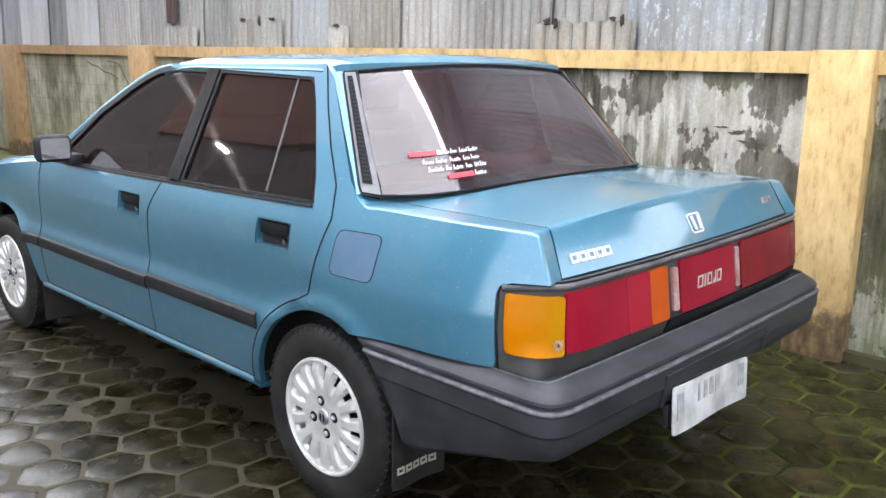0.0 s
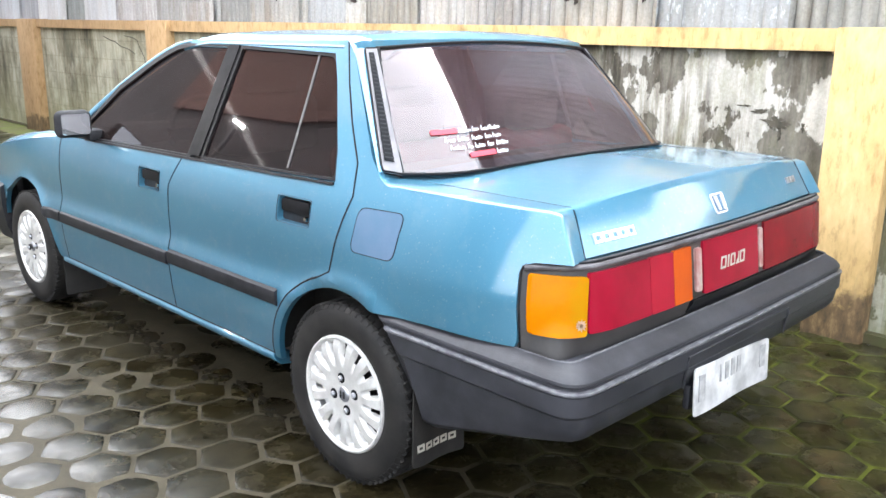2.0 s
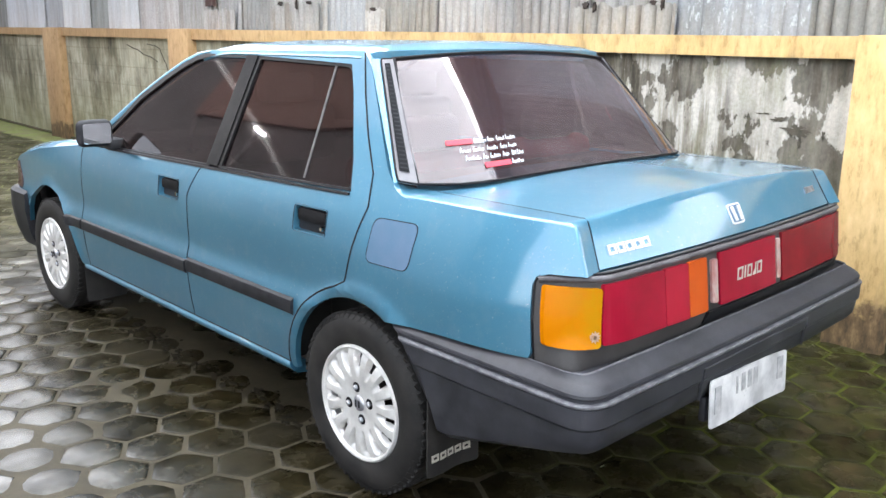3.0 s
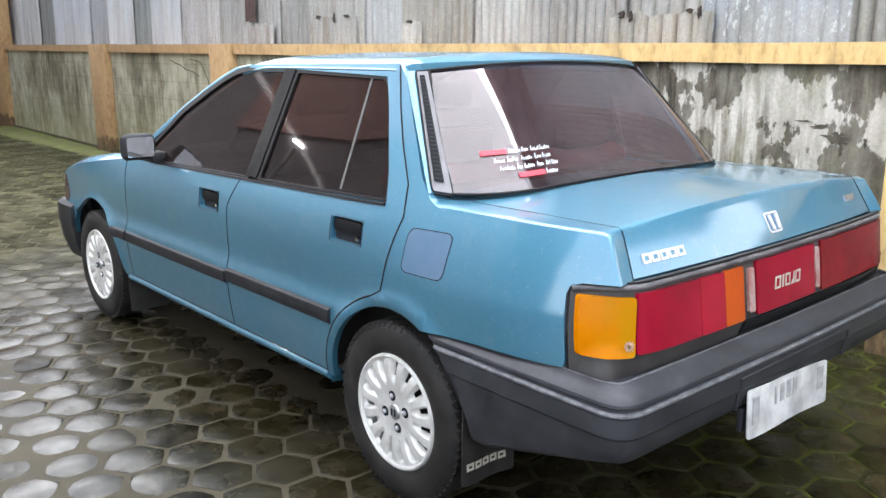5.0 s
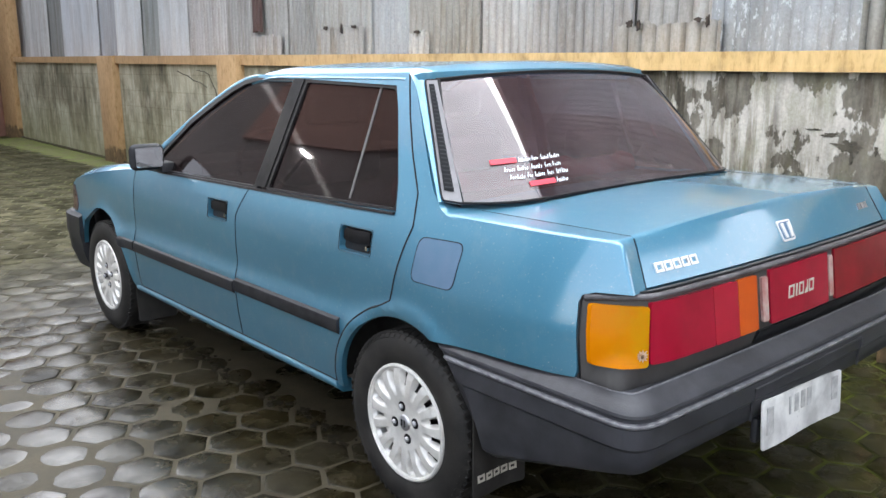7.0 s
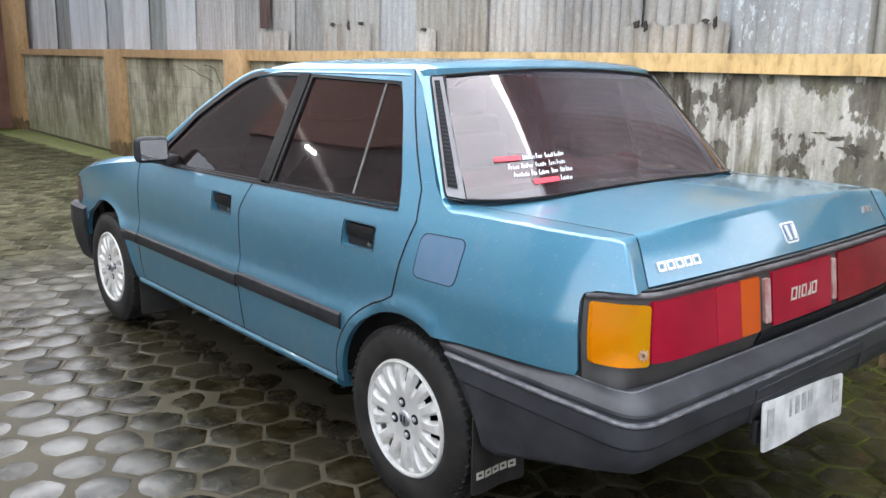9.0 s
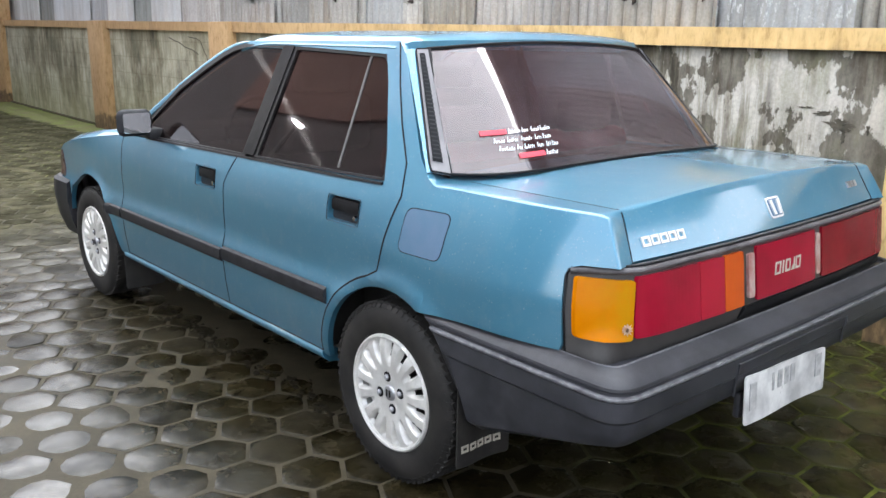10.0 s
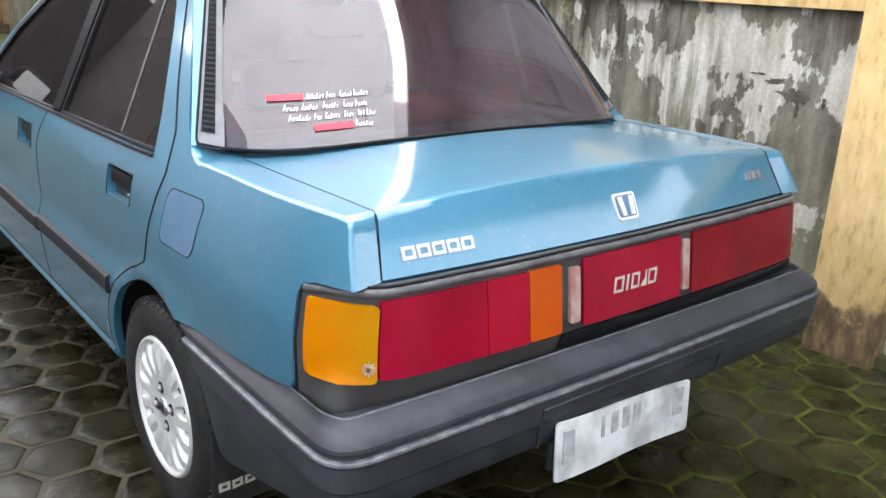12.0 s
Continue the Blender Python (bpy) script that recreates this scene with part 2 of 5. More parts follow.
def panel(outer, place, step=(0.06, 0.04), holes=(), depth=None, bm=None):
    """A sheet cut to an outline in (u, v), bent by place(u, v) and given a turned-in rim along the vector depth."""
    tmp = bmesh.new()
    for loop in (outer, *holes):
        vs = [tmp.verts.new((u, v, 0)) for u, v in loop]
        for a, b in zip(vs, vs[1:] + vs[:1]):
            tmp.edges.new((a, b))
    bmesh.ops.triangle_fill(tmp, use_beauty=True, edges=tmp.edges[:])
    us, vs = [p[0] for p in outer], [p[1] for p in outer]
    for axis, lo, hi, st in ((0, min(us), max(us), step[0]), (1, min(vs), max(vs), step[1])):
        k = int(lo // st) + 1
        while k * st < hi:
            co, no = [0, 0, 0], [0, 0, 0]
            co[axis], no[axis] = k * st, 1
            bmesh.ops.bisect_plane(tmp, geom=tmp.verts[:] + tmp.edges[:] + tmp.faces[:], dist=1e-5, plane_co=co, plane_no=no)
            k += 1
    for v in tmp.verts:
        v.co = Vector(place(v.co.x, v.co.y))
    if depth is not None:
        rim = [e for e in tmp.edges if len(e.link_faces) == 1]
        made = bmesh.ops.extrude_edge_only(tmp, edges=rim)["geom"]
        d = Vector(depth)
        for v in made:
            if isinstance(v, bmesh.types.BMVert):
                v.co += d
        for e in rim:
            e.smooth = False
    if bm is not None:
        me = bpy.data.meshes.new("join")
        tmp.to_mesh(me)
        tmp.free()
        bm.from_mesh(me)
        bpy.data.meshes.remove(me)
        return bm
    return tmp


def tube(points, radius, sides=8, closed=False):
    """A round bar along points."""
    bm = bmesh.new()
    pts = [Vector(p) for p in points]
    rings = []
    n = len(pts)
    for k, p in enumerate(pts):
        a = pts[k - 1] if (k or closed) else p
        b = pts[(k + 1) % n] if (k < n - 1 or closed) else p
        t = (b - a).normalized()
        s = t.cross(Vector((0.13, 0.31, 0.94))).normalized()
        u = t.cross(s)
        rings.append([bm.verts.new(p + (s * math.cos(2 * math.pi * j / sides) + u * math.sin(2 * math.pi * j / sides)) * radius) for j in range(sides)])
    for k in range(n if closed else n - 1):
        a, b = rings[k], rings[(k + 1) % n]
        for j in range(sides):
            bm.faces.new((a[j], a[(j + 1) % sides], b[(j + 1) % sides], b[j]))
    if not closed:
        bm.faces.new(rings[0]), bm.faces.new(rings[-1])
    return bm


def merge(bm, other):
    me = bpy.data.meshes.new("join")
    other.to_mesh(me)
    other.free()
    bm.from_mesh(me)
    bpy.data.meshes.remove(me)
    return bm


def lerp_table(v, table):
    return float(np.interp(v, [a for a, _ in table], [b for _, b in table]))


def smoothstep(a, b, v):
    t = min(1.0, max(0.0, (v - a) / (b - a)))
    return t * t * (3 - 2 * t)


# ---- setting: wall, fence, ground ----
def wall_x(y):
    """The front face of the boundary wall."""
    return 1.73 + 0.035 * y


def cope_top(y):
    return 1.385 + 0.0085 * max(0.0, y)


plaster = material("stained_plaster", (0.5, 0.49, 0.45), 0.9)
co = plaster.node_tree.nodes.new("ShaderNodeTexCoord")
sep = plaster.node_tree.nodes.new("ShaderNodeSeparateXYZ")
link(plaster, co, "Object", sep, "Vector")
big = noise_tex(plaster, 3.3, 11, 0.62, (1, 1, 0.62), (3.1, 0.4, 1.0))
mid = noise_tex(plaster, 5.2, 10, 0.68, (1, 1, 0.42))
runs = noise_tex(plaster, 11.0, 8, 0.66, (1, 1, 0.11), (0, 2.0, 0))
where = noise_tex(plaster, 1.7, 6, 0.6, (1, 1, 0.6), (0, 5.3, 2.0))
fine = noise_tex(plaster, 60.0, 6, 0.75)
# pale paint, flaked off with sharp edges over grey-brown render
bare = ramp(plaster, mid, "Fac", [(0.34, (0.085, 0.075, 0.055)), (0.50, (0.20, 0.18, 0.145)), (0.68, (0.32, 0.295, 0.245))])
pale = ramp(plaster, mid, "Fac", [(0.30, (0.40, 0.375, 0.32)), (0.48, (0.60, 0.57, 0.51)), (0.70, (0.70, 0.675, 0.615))])
flake = ramp(plaster, big, "Fac", [(0.492, (0, 0, 0)), (0.508, (1, 1, 1))])
c1 = mix(plaster, flake, "Color", (bare, "Color"), (pale, "Color"))
streak = ramp(plaster, runs, "Fac", [(0.44, (1, 1, 1)), (0.53, (0.46, 0.43, 0.37)), (0.66, (0.13, 0.12, 0.095))])
wet_run = ramp(plaster, where, "Fac", [(0.40, (0.25, 0.25, 0.25)), (0.55, (1, 1, 1))])
m2 = mix(plaster, wet_run, "Color", (1, 1, 1), (streak, "Color"))
c2 = mix(plaster, None, 1.0, (c1, 2), (m2, 2), "MULTIPLY")
algae = ramp(plaster, noise_tex(plaster, 3.1, 7, 0.65, (1, 1, 0.5), (1.0, 8.2, 0)), "Fac", [(0.55, (0, 0, 0)), (0.68, (0.55, 0.55, 0.55))])
c2b = mix(plaster, algae, "Color", (c2, 2), (0.20, 0.20, 0.085))
grain = ramp(plaster, fine, "Fac", [(0.3, (0.68, 0.68, 0.68)), (0.62, (1, 1, 1))])
c3 = mix(plaster, None, 0.9, (c2b, 2), (grain, "Color"), "MULTIPLY")
# older, greener blockwork on the far stretch
far = plaster.node_tree.nodes.new("ShaderNodeMapRange")
far.inputs["From Min"].default_value, far.inputs["From Max"].default_value = 2.0, 6.0
link(plaster, sep, "Y", far, "Value")
old = ramp(plaster, mid, "Fac", [(0.30, (0.21, 0.192, 0.15)), (0.42, (0.38, 0.358, 0.268)), (0.54, (0.52, 0.495, 0.375)), (0.70, (0.62, 0.595, 0.49))])
old_run = mix(plaster, wet_run, "Color", (1, 1, 1), (ramp(plaster, runs, "Fac", [(0.44, (1, 1, 1)), (0.56, (0.62, 0.60, 0.53)), (0.68, (0.25, 0.24, 0.19))]), "Color"))
flat = plaster.node_tree.nodes.new("ShaderNodeCombineXYZ")
link(plaster, sep, "Y", flat, "X")
link(plaster, sep, "Z", flat, "Y")
course = node(plaster, "ShaderNodeTexBrick", Scale=1.0, Mortar_Size=0.007, Mortar_Smooth=0.4, Brick_Width=0.62, Row_Height=0.205)
course.inputs["Color1"].default_value = (1, 1, 1, 1)
course.inputs["Color2"].default_value = (0.90, 0.90, 0.88, 1)
course.inputs["Mortar"].default_value = (0.50, 0.48, 0.40, 1)
link(plaster, flat, "Vector", course, "Vector")
old1 = mix(plaster, None, 0.65, (old, "Color"), (old_run, 2), "MULTIPLY")
old2 = mix(plaster, None, 0.42, (old1, 2), (course, "Color"), "MULTIPLY")
mould = ramp(plaster, noise_tex(plaster, 1.25, 8, 0.66, (1, 1, 0.8), (0, 1.3, 0.35)), "Fac", [(0.47, (1, 1, 1)), (0.55, (0.55, 0.53, 0.47)), (0.66, (0.28, 0.27, 0.22))])
old2 = mix(plaster, None, 0.85, (old2, 2), (mould, "Color"), "MULTIPLY")
old3 = mix(plaster, None, 0.6, (old2, 2), (grain, "Color"), "MULTIPLY")
c4 = mix(plaster, far, "Result", (c3, 2), (old3, 2))
# moss and splash near the foot
foot = plaster.node_tree.nodes.new("ShaderNodeMapRange")
foot.inputs["From Min"].default_value, foot.inputs["From Max"].default_value = 0.85, 0.05
link(plaster, sep, "Z", foot, "Value")
fm = plaster.node_tree.nodes.new("ShaderNodeMath")
fm.operation = "MULTIPLY"
link(plaster, foot, "Result", fm, 0)
link(plaster, big, "Fac", fm, 1)
green = mix(plaster, far, "Result", (0.13, 0.145, 0.045), (0.29, 0.285, 0.14))
c5 = mix(plaster, fm, "Value", (c4, 2), (green, 2))
base_from(plaster, c5)
pl_h = plaster.node_tree.nodes.new("ShaderNodeMath")
pl_h.operation = "ADD"
link(plaster, flake, "Color", pl_h, 0)
link(plaster, mid, "Fac", pl_h, 1)
bump(plaster, pl_h, "Value", 0.6, 0.006)

ochre = material("ochre_wall_paint", (0.72, 0.47, 0.20), 0.8)
oa = noise_tex(ochre, 3.0, 6, 0.65, (1, 1, 0.5))
ob_ = noise_tex(ochre, 26.0, 5, 0.7, (1, 1, 0.35))
oc = ramp(ochre, oa, "Fac", [(0.34, (0.37, 0.25, 0.11)), (0.46, (0.62, 0.42, 0.18)), (0.7, (0.74, 0.53, 0.26))])
od = ramp(ochre, ob_, "Fac", [(0.34, (0.60, 0.54, 0.45)), (0.46, (0.90, 0.88, 0.84)), (0.58, (1.0, 1.0, 1.0)), (0.70, (1.12, 1.14, 1.2))])
oe = mix(ochre, None, 0.8, (oc, "Color"), (od, "Color"), "MULTIPLY")
oco = ochre.node_tree.nodes.new("ShaderNodeTexCoord")
osep = ochre.node_tree.nodes.new("ShaderNodeSeparateXYZ")
link(ochre, oco, "Object", osep, "Vector")
ofoot = ochre.node_tree.nodes.new("ShaderNodeMapRange")
ofoot.inputs["From Min"].default_value, ofoot.inputs["From Max"].default_value = 0.34, 0.0
link(ochre, osep, "Z", ofoot, "Value")
on = noise_tex(ochre, 7.0, 6, 0.65)
om = ochre.node_tree.nodes.new("ShaderNodeMath")
om.operation = "ADD"
link(ochre, ofoot, "Result", om, 0)
link(ochre, on, "Fac", om, 1)
om2 = ramp(ochre, om, "Value", [(0.80, (0.0, 0.0, 0.0)), (0.92, (1, 1, 1))])
ofar = ochre.node_tree.nodes.new("ShaderNodeMapRange")
ofar.inputs["From Min"].default_value, ofar.inputs["From Max"].default_value = 0.5, 6.0
ofar.inputs["To Max"].default_value = 0.75
link(ochre, osep, "Y", ofar, "Value")
oold = mix(ochre, None, 0.9, (0.40, 0.25, 0.13), (od, "Color"), "MULTIPLY")
og = mix(ochre, ofar, "Result", (oe, 2), (oold, 2))
soil = ramp(ochre, ob_, "Fac", [(0.36, (0.085, 0.060, 0.032)), (0.52, (0.19, 0.12, 0.06)), (0.68, (0.36, 0.24, 0.12))])
base_from(ochre, mix(ochre, om2, "Color", (og, 2), (soil, "Color")))
bump(ochre, ob_, "Fac", 0.25, 0.004)

Y0, Y1 = -5.0, 15.6


def along_wall(y0, y1, off0, off1, zlo, zhi, cuts=1, bm=None):
    """A block that follows the wall from y0 to y1, off0 to off1 behind its front face; zlo and zhi are functions of y."""
    out = bm or bmesh.new()
    rows = []
    for k in range(cuts + 1):
        y = y0 + (y1 - y0) * k / cuts
        rows.append([out.verts.new((wall_x(y) + o, y, z(y))) for o, z in ((off0, zlo), (off0, zhi), (off1, zhi), (off1, zlo))])
    for a, b in zip(rows, rows[1:]):
        for j in range(4):
            out.faces.new((a[j], a[(j + 1) % 4], b[(j + 1) % 4], b[j]))
    out.faces.new(rows[0]), out.faces.new(rows[-1])
    return out


wall = part("wall_east", along_wall(Y0, Y1, 0, 0.14, lambda y: -0.05, lambda y: cope_top(y) - 0.10, 40), plaster, None, smooth=0)
tagged(wall, "low rendered boundary wall with peeling stained plaster", "wall", kind="structure")
coping = part("trim_coping", along_wall(Y0, Y1, -0.045, 0.17, lambda y: cope_top(y) - 0.098, cope_top, 40), ochre, None, smooth=0)
tagged(coping, "ochre painted concrete coping on the boundary wall", "coping", kind="structure")
plinth = part("trim_plinth", along_wall(Y0, Y1, -0.05, -0.002, lambda y: -0.05, lambda y: 0.05, 40), mottled("mossy_plinth", (0.075, 0.055, 0.03), (0.06, 0.065, 0.02), 0.9, 5, 0.5, 0.01, 30), None, smooth=0)
tagged(plinth, "mossy brown concrete plinth along the wall", "plinth", kind="structure")


def wall_pillar(y0, y1, top=None):
    bm = bmesh.new()
    ym = (y0 + y1) / 2
    x = wall_x(ym)
    zt = top or cope_top(ym) + 0.004
    box(x - 0.10, x + 0.10, y0, y1, -0.05, zt, 0.008, 2, bm)
    ob = part("wall_pillar", bm, ochre, None)
    tagged(ob, "ochre painted square pillar of the boundary wall, grimy at its foot", "pillar", "boundary wall pillars", "structure")
    return ob


for ya, yb in ((-0.68, -0.41), (6.02, 6.45), (9.78, 10.36), (-4.7, -4.43)):
    pil = wall_pillar(ya, yb)
    if ya == -0.68:
        part("chip", box(wall_x(-0.46) - 0.1015, wall_x(-0.46) - 0.09, -0.468, -0.452, 0.386, 0.398, 0.003), mottled("dark_chip", (0.06, 0.045, 0.03), (0.09, 0.07, 0.05), 0.9, 30), pil)
wall_pillar(15.45, 16.35, 3.6)

# broken plaster on the wall
scar = mottled("bare_dark_mortar", (0.055, 0.048, 0.034), (0.12, 0.105, 0.078), 0.95, 20, 0.6, 0.01, 60)


def plaster_scar(y, z, w, h, seed):
    pts = []
    for k in range(110):
        a = 2 * math.pi * k / 110
        c, s = math.cos(a), math.sin(a)
        r = 0.62 + 0.55 * noise.noise((c * 1.5, s * 1.5, seed * 2.3)) + 0.36 * noise.noise((c * 5, s * 5, seed * 1.1)) + 0.22 * noise.noise((c * 14, s * 14, seed * 0.7))
        r = max(0.22, r)
        pts.append((y + w * r * c, z + h * r * s))
    bm = panel(pts, lambda u, v: (wall_x(u) - 0.003, u, v), (0.05, 0.05), depth=(0.02, 0, 0))
    return part("plaster_scar", bm, scar, wall)


for spec in ((-0.135, 0.952, 0.085, 0.034, 1), (-0.062, 0.996, 0.055, 0.017, 2), (-0.272, 0.942, 0.011, 0.030, 3), (0.02, 1.020, 0.045, 0.007, 4), (-0.165, 0.895, 0.014, 0.038, 8)):
    plaster_scar(*spec)
crack = tube([(wall_x(y) - 0.001, y, z) for y, z in ((7.75, 1.275), (7.60, 1.24), (7.45, 1.22), (7.30, 1.17), (7.12, 1.15), (6.95, 1.10))], 0.0055, 6)
part("plaster_crack", crack, scar, wall)
crack = tube([(wall_x(y) - 0.001, y, z) for y, z in ((7.20, 1.285), (7.00, 1.27), (6.88, 1.24), (6.82, 1.16), (6.74, 1.08), (6.70, 1.00))], 0.005, 6)
part("plaster_crack", crack, scar, wall)

# corrugated iron fence behind the wall: (y from, y to, colour, brown, pitch, depth)
SHEETS = [
    (13.9, 16.5, (0.42, 0.43, 0.43), 0.4), (12.95, 13.9, (0.20, 0.215, 0.21), 0.5), (11.2, 12.95, (0.46, 0.49, 0.52), 0.2), (10.3, 11.2, (0.33, 0.35, 0.37), 0.3),
    (9.48, 10.3, (0.52, 0.55, 0.57), 0.15), (8.7, 9.48, (0.25, 0.275, 0.27), 0.4), (7.92, 8.7, (0.50, 0.53, 0.55), 0.15), (6.7, 7.92, (0.40, 0.40, 0.40), 0.5),
    (5.55, 6.7, (0.42, 0.42, 0.41), 0.6), (4.83, 5.55, (0.38, 0.38, 0.37), 0.5), (4.11, 4.83, (0.43, 0.43, 0.41), 0.6), (3.42, 4.11, (0.46, 0.48, 0.49), 0.2),
    (2.72, 3.42, (0.40, 0.38, 0.34), 0.8), (2.02, 2.72, (0.58, 0.57, 0.55), 0.25), (1.35, 2.02, (0.40, 0.39, 0.38), 0.5), (0.68, 1.35, (0.47, 0.455, 0.43), 0.7),
    (0.02, 0.68, (0.40, 0.425, 0.445), 0.2), (-0.70, 0.02, (0.36, 0.355, 0.33), 0.6), (-1.5, -0.70, (0.44, 0.44, 0.43), 0.4),
]


def zinc(name, colour, brown, seed, y0):
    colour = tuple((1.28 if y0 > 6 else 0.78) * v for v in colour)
    m = material(name, colour, 0.55, 0.25)
    a = noise_tex(m, 2.6, 8, 0.65, (1, 1, 0.16), (seed * 1.7, seed, 0))
    b = noise_tex(m, 9.0, 7, 0.72, (1, 1, 0.12), (seed, 0, 0))
    s = noise_tex(m, 55, 6, 0.75)
    f = noise_tex(m, 34, 5, 0.7, (1, 1, 0.5), (0, seed, 0))
    ra = ramp(m, a, "Fac", [(0.34, tuple(0.74 * v for v in colour)), (0.50, colour), (0.70, tuple(min(0.8, 1.15 * v) for v in colour))])
    rb = ramp(m, b, "Fac", [(0.46, (1, 1, 1)), (0.58, (0.66, 0.57, 0.48)), (0.74, (0.30, 0.22, 0.17))])
    x = mix(m, None, 0.25 + 0.4 * brown, (ra, "Color"), (rb, "Color"), "MULTIPLY")
    rs = ramp(m, s, "Fac", [(0.34, (0.74, 0.74, 0.74)), (0.58, (1, 1, 1))])
    y = mix(m, None, 0.8, (x, 2), (rs, "Color"), "MULTIPLY")
    bloom = ramp(m, f, "Fac", [(0.56, (0, 0, 0)), (0.64, (0.9, 0.9, 0.9) if seed == 16 else (0.22, 0.22, 0.22))])
    base_from(m, mix(m, bloom, "Color", (y, 2), tuple(min(0.75, 1.5 * v) for v in colour)))
    return m


def corrugated_sheet(y0, y1, z0, z1, off, colour, brown, seed, pitch=0.076, depth=0.011, torn=False):
    rnd = random.Random(seed)
    bm = bmesh.new()
    n = max(4, int((y1 - y0) / pitch * 10))
    lean = rnd.uniform(-0.006, 0.006)
    rows = []
    for side in (0, 1):
        top, bot = [], []
        for k in range(n + 1):
            y = y0 + (y1 - y0) * k / n
            x = wall_x(y) + off + depth * (1.0 - 2.0 * abs(math.sin(math.pi * y / pitch)) ** 0.6) + lean * (y - y0) + side * 0.0015
            zb = z0 + (rnd.uniform(0, 0.05) if torn and rnd.random() < 0.5 else 0)
            bot.append(bm.verts.new((x, y, zb)))
            top.append(bm.verts.new((x + 0.04 * (z1 - z0) / 2.2, y, z1 - (0.035 * noise.noise((y * 9, seed, 0)) + rnd.uniform(0, 0.02) if torn else 0))))
        rows.append((bot, top))
    for bot, top in rows:
        for k in range(n):
            bm.faces.new((bot[k], bot[k + 1], top[k + 1], top[k]))
    for k in range(n):
        bm.faces.new((rows[0][0][k], rows[0][0][k + 1], rows[1][0][k + 1], rows[1][0][k]))
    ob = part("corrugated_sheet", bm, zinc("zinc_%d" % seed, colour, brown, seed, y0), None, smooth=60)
    tone = "pale" if sum(colour) > 1.35 else ("dark grey" if sum(colour) < 0.9 else "grey")
    return tagged(ob, "%s weathered corrugated iron fence sheet behind the wall%s" % (tone, ", torn and overlapping" if torn else ""), "fence sheet", "corrugated fence sheets")


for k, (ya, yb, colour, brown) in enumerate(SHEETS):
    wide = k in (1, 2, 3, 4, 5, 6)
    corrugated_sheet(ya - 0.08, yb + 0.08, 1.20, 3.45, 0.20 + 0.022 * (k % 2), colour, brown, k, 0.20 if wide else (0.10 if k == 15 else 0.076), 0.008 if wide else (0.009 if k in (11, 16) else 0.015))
# short patch sheets nailed over the lower edge
for k, (ya, yb, zt, colour) in enumerate(((0.66, 1.36, 1.56, (0.42, 0.405, 0.375)), (4.10, 4.84, 1.66, (0.42, 0.41, 0.39)), (3.20, 3.44, 1.585, (0.55, 0.54, 0.51)), (5.5, 6.15, 1.63, (0.50, 0.49, 0.48)))):
    corrugated_sheet(ya, yb, 1.22, zt, 0.165, colour, 1.0, 40 + k, 0.10 if k == 0 else 0.076, 0.016, True)

# a rusted-through strip, and ragged rust holes where the torn sheets end
strip_ob = corrugated_sheet(5.86, 6.08, 1.66, 3.3, 0.150, (0.11, 0.065, 0.06), 1.0, 60, 0.076, 0.016, True)
strip_ob["label"] = "narrow dark red-brown rusted strip of corrugated iron"
rust = mottled("black_rust", (0.016, 0.012, 0.010), (0.06, 0.042, 0.032), 0.9, 30)


def rust_hole(y, z, w, h, seed, off=0.140):
    pts = []
    for k in range(40):
        a = 2 * math.pi * k / 40
        c, s = math.cos(a), math.sin(a)
        r = max(0.2, 0.7 + 0.5 * noise.noise((c * 2, s * 2, seed * 1.9)) + 0.35 * noise.noise((c * 6, s * 6, seed)))
        pts.append((y + w * r * c, z + h * r * s))
    ob = part("rust_hole", panel(pts, lambda u, v: (wall_x(u) + off, u, v), (0.05, 0.05), depth=(0.012, 0, 0)), rust, None)
    return tagged(ob, "small ragged black rust hole in the corrugated fence", "rust hole", "rust holes in the fence", kind="structure")


for spec in ((1.27, 1.560, 0.030, 0.026, 1), (1.20, 1.550, 0.018, 0.040, 2), (0.80, 1.565, 0.030, 0.020, 3), (0.74, 1.555, 0.014, 0.038, 4), (4.66, 1.655, 0.045, 0.022, 5), (4.40, 1.640, 0.022, 0.045, 6), (4.20, 1.650, 0.05, 0.016, 7), (3.32, 1.580, 0.05, 0.018, 8)):
    rust_hole(*spec)

# red-brown building at the far corner, past the tall pillar
brick_red = mottled("red_brown_wash", (0.19, 0.095, 0.07), (0.14, 0.07, 0.05), 0.85, 3, 0.3, 0.01, 30)
b = box(-0.5, 2.30, 16.4, 16.6, -0.05, 5.2)
tagged(part("wall_north", b, brick_red, None, smooth=0), "red-brown washed building wall at the far end of the yard", "wall", kind="structure")

# the yard's other sides, canopy and neighbour's eave, which show in the car's glass and paint
umber = mottled("brown_render", (0.27, 0.165, 0.135), (0.20, 0.12, 0.10), 0.9, 2, 0.3, 0.01, 30)
rufous = mottled("red_brown_render", (0.23, 0.125, 0.10), (0.17, 0.09, 0.072), 0.9, 2, 0.3, 0.01, 30)
slate = mottled("dark_grey_render", (0.10, 0.10, 0.105), (0.075, 0.073, 0.076), 0.9, 2, 0.3, 0.01, 30)
tagged(part("wall_house", box(-9.0, -4.8, 3.4, 10.6, -0.05, 4.1), slate, None, smooth=0), "plain dark rendered ground floor wall of the house across the yard", "wall", kind="structure")
tagged(part("wall_house_upper", box(-9.0, -4.75, 3.3, 10.7, 4.1, 6.4), rufous, None, smooth=0), "plain red-brown upper wall of the house across the yard", "wall", kind="structure")
tagged(part("wall_house_wing", box(-9.0, -4.9, 10.7, 15.4, -0.05, 6.0), slate, None, smooth=0), "plain dark rendered wing of the house across the yard", "wall", kind="structure")
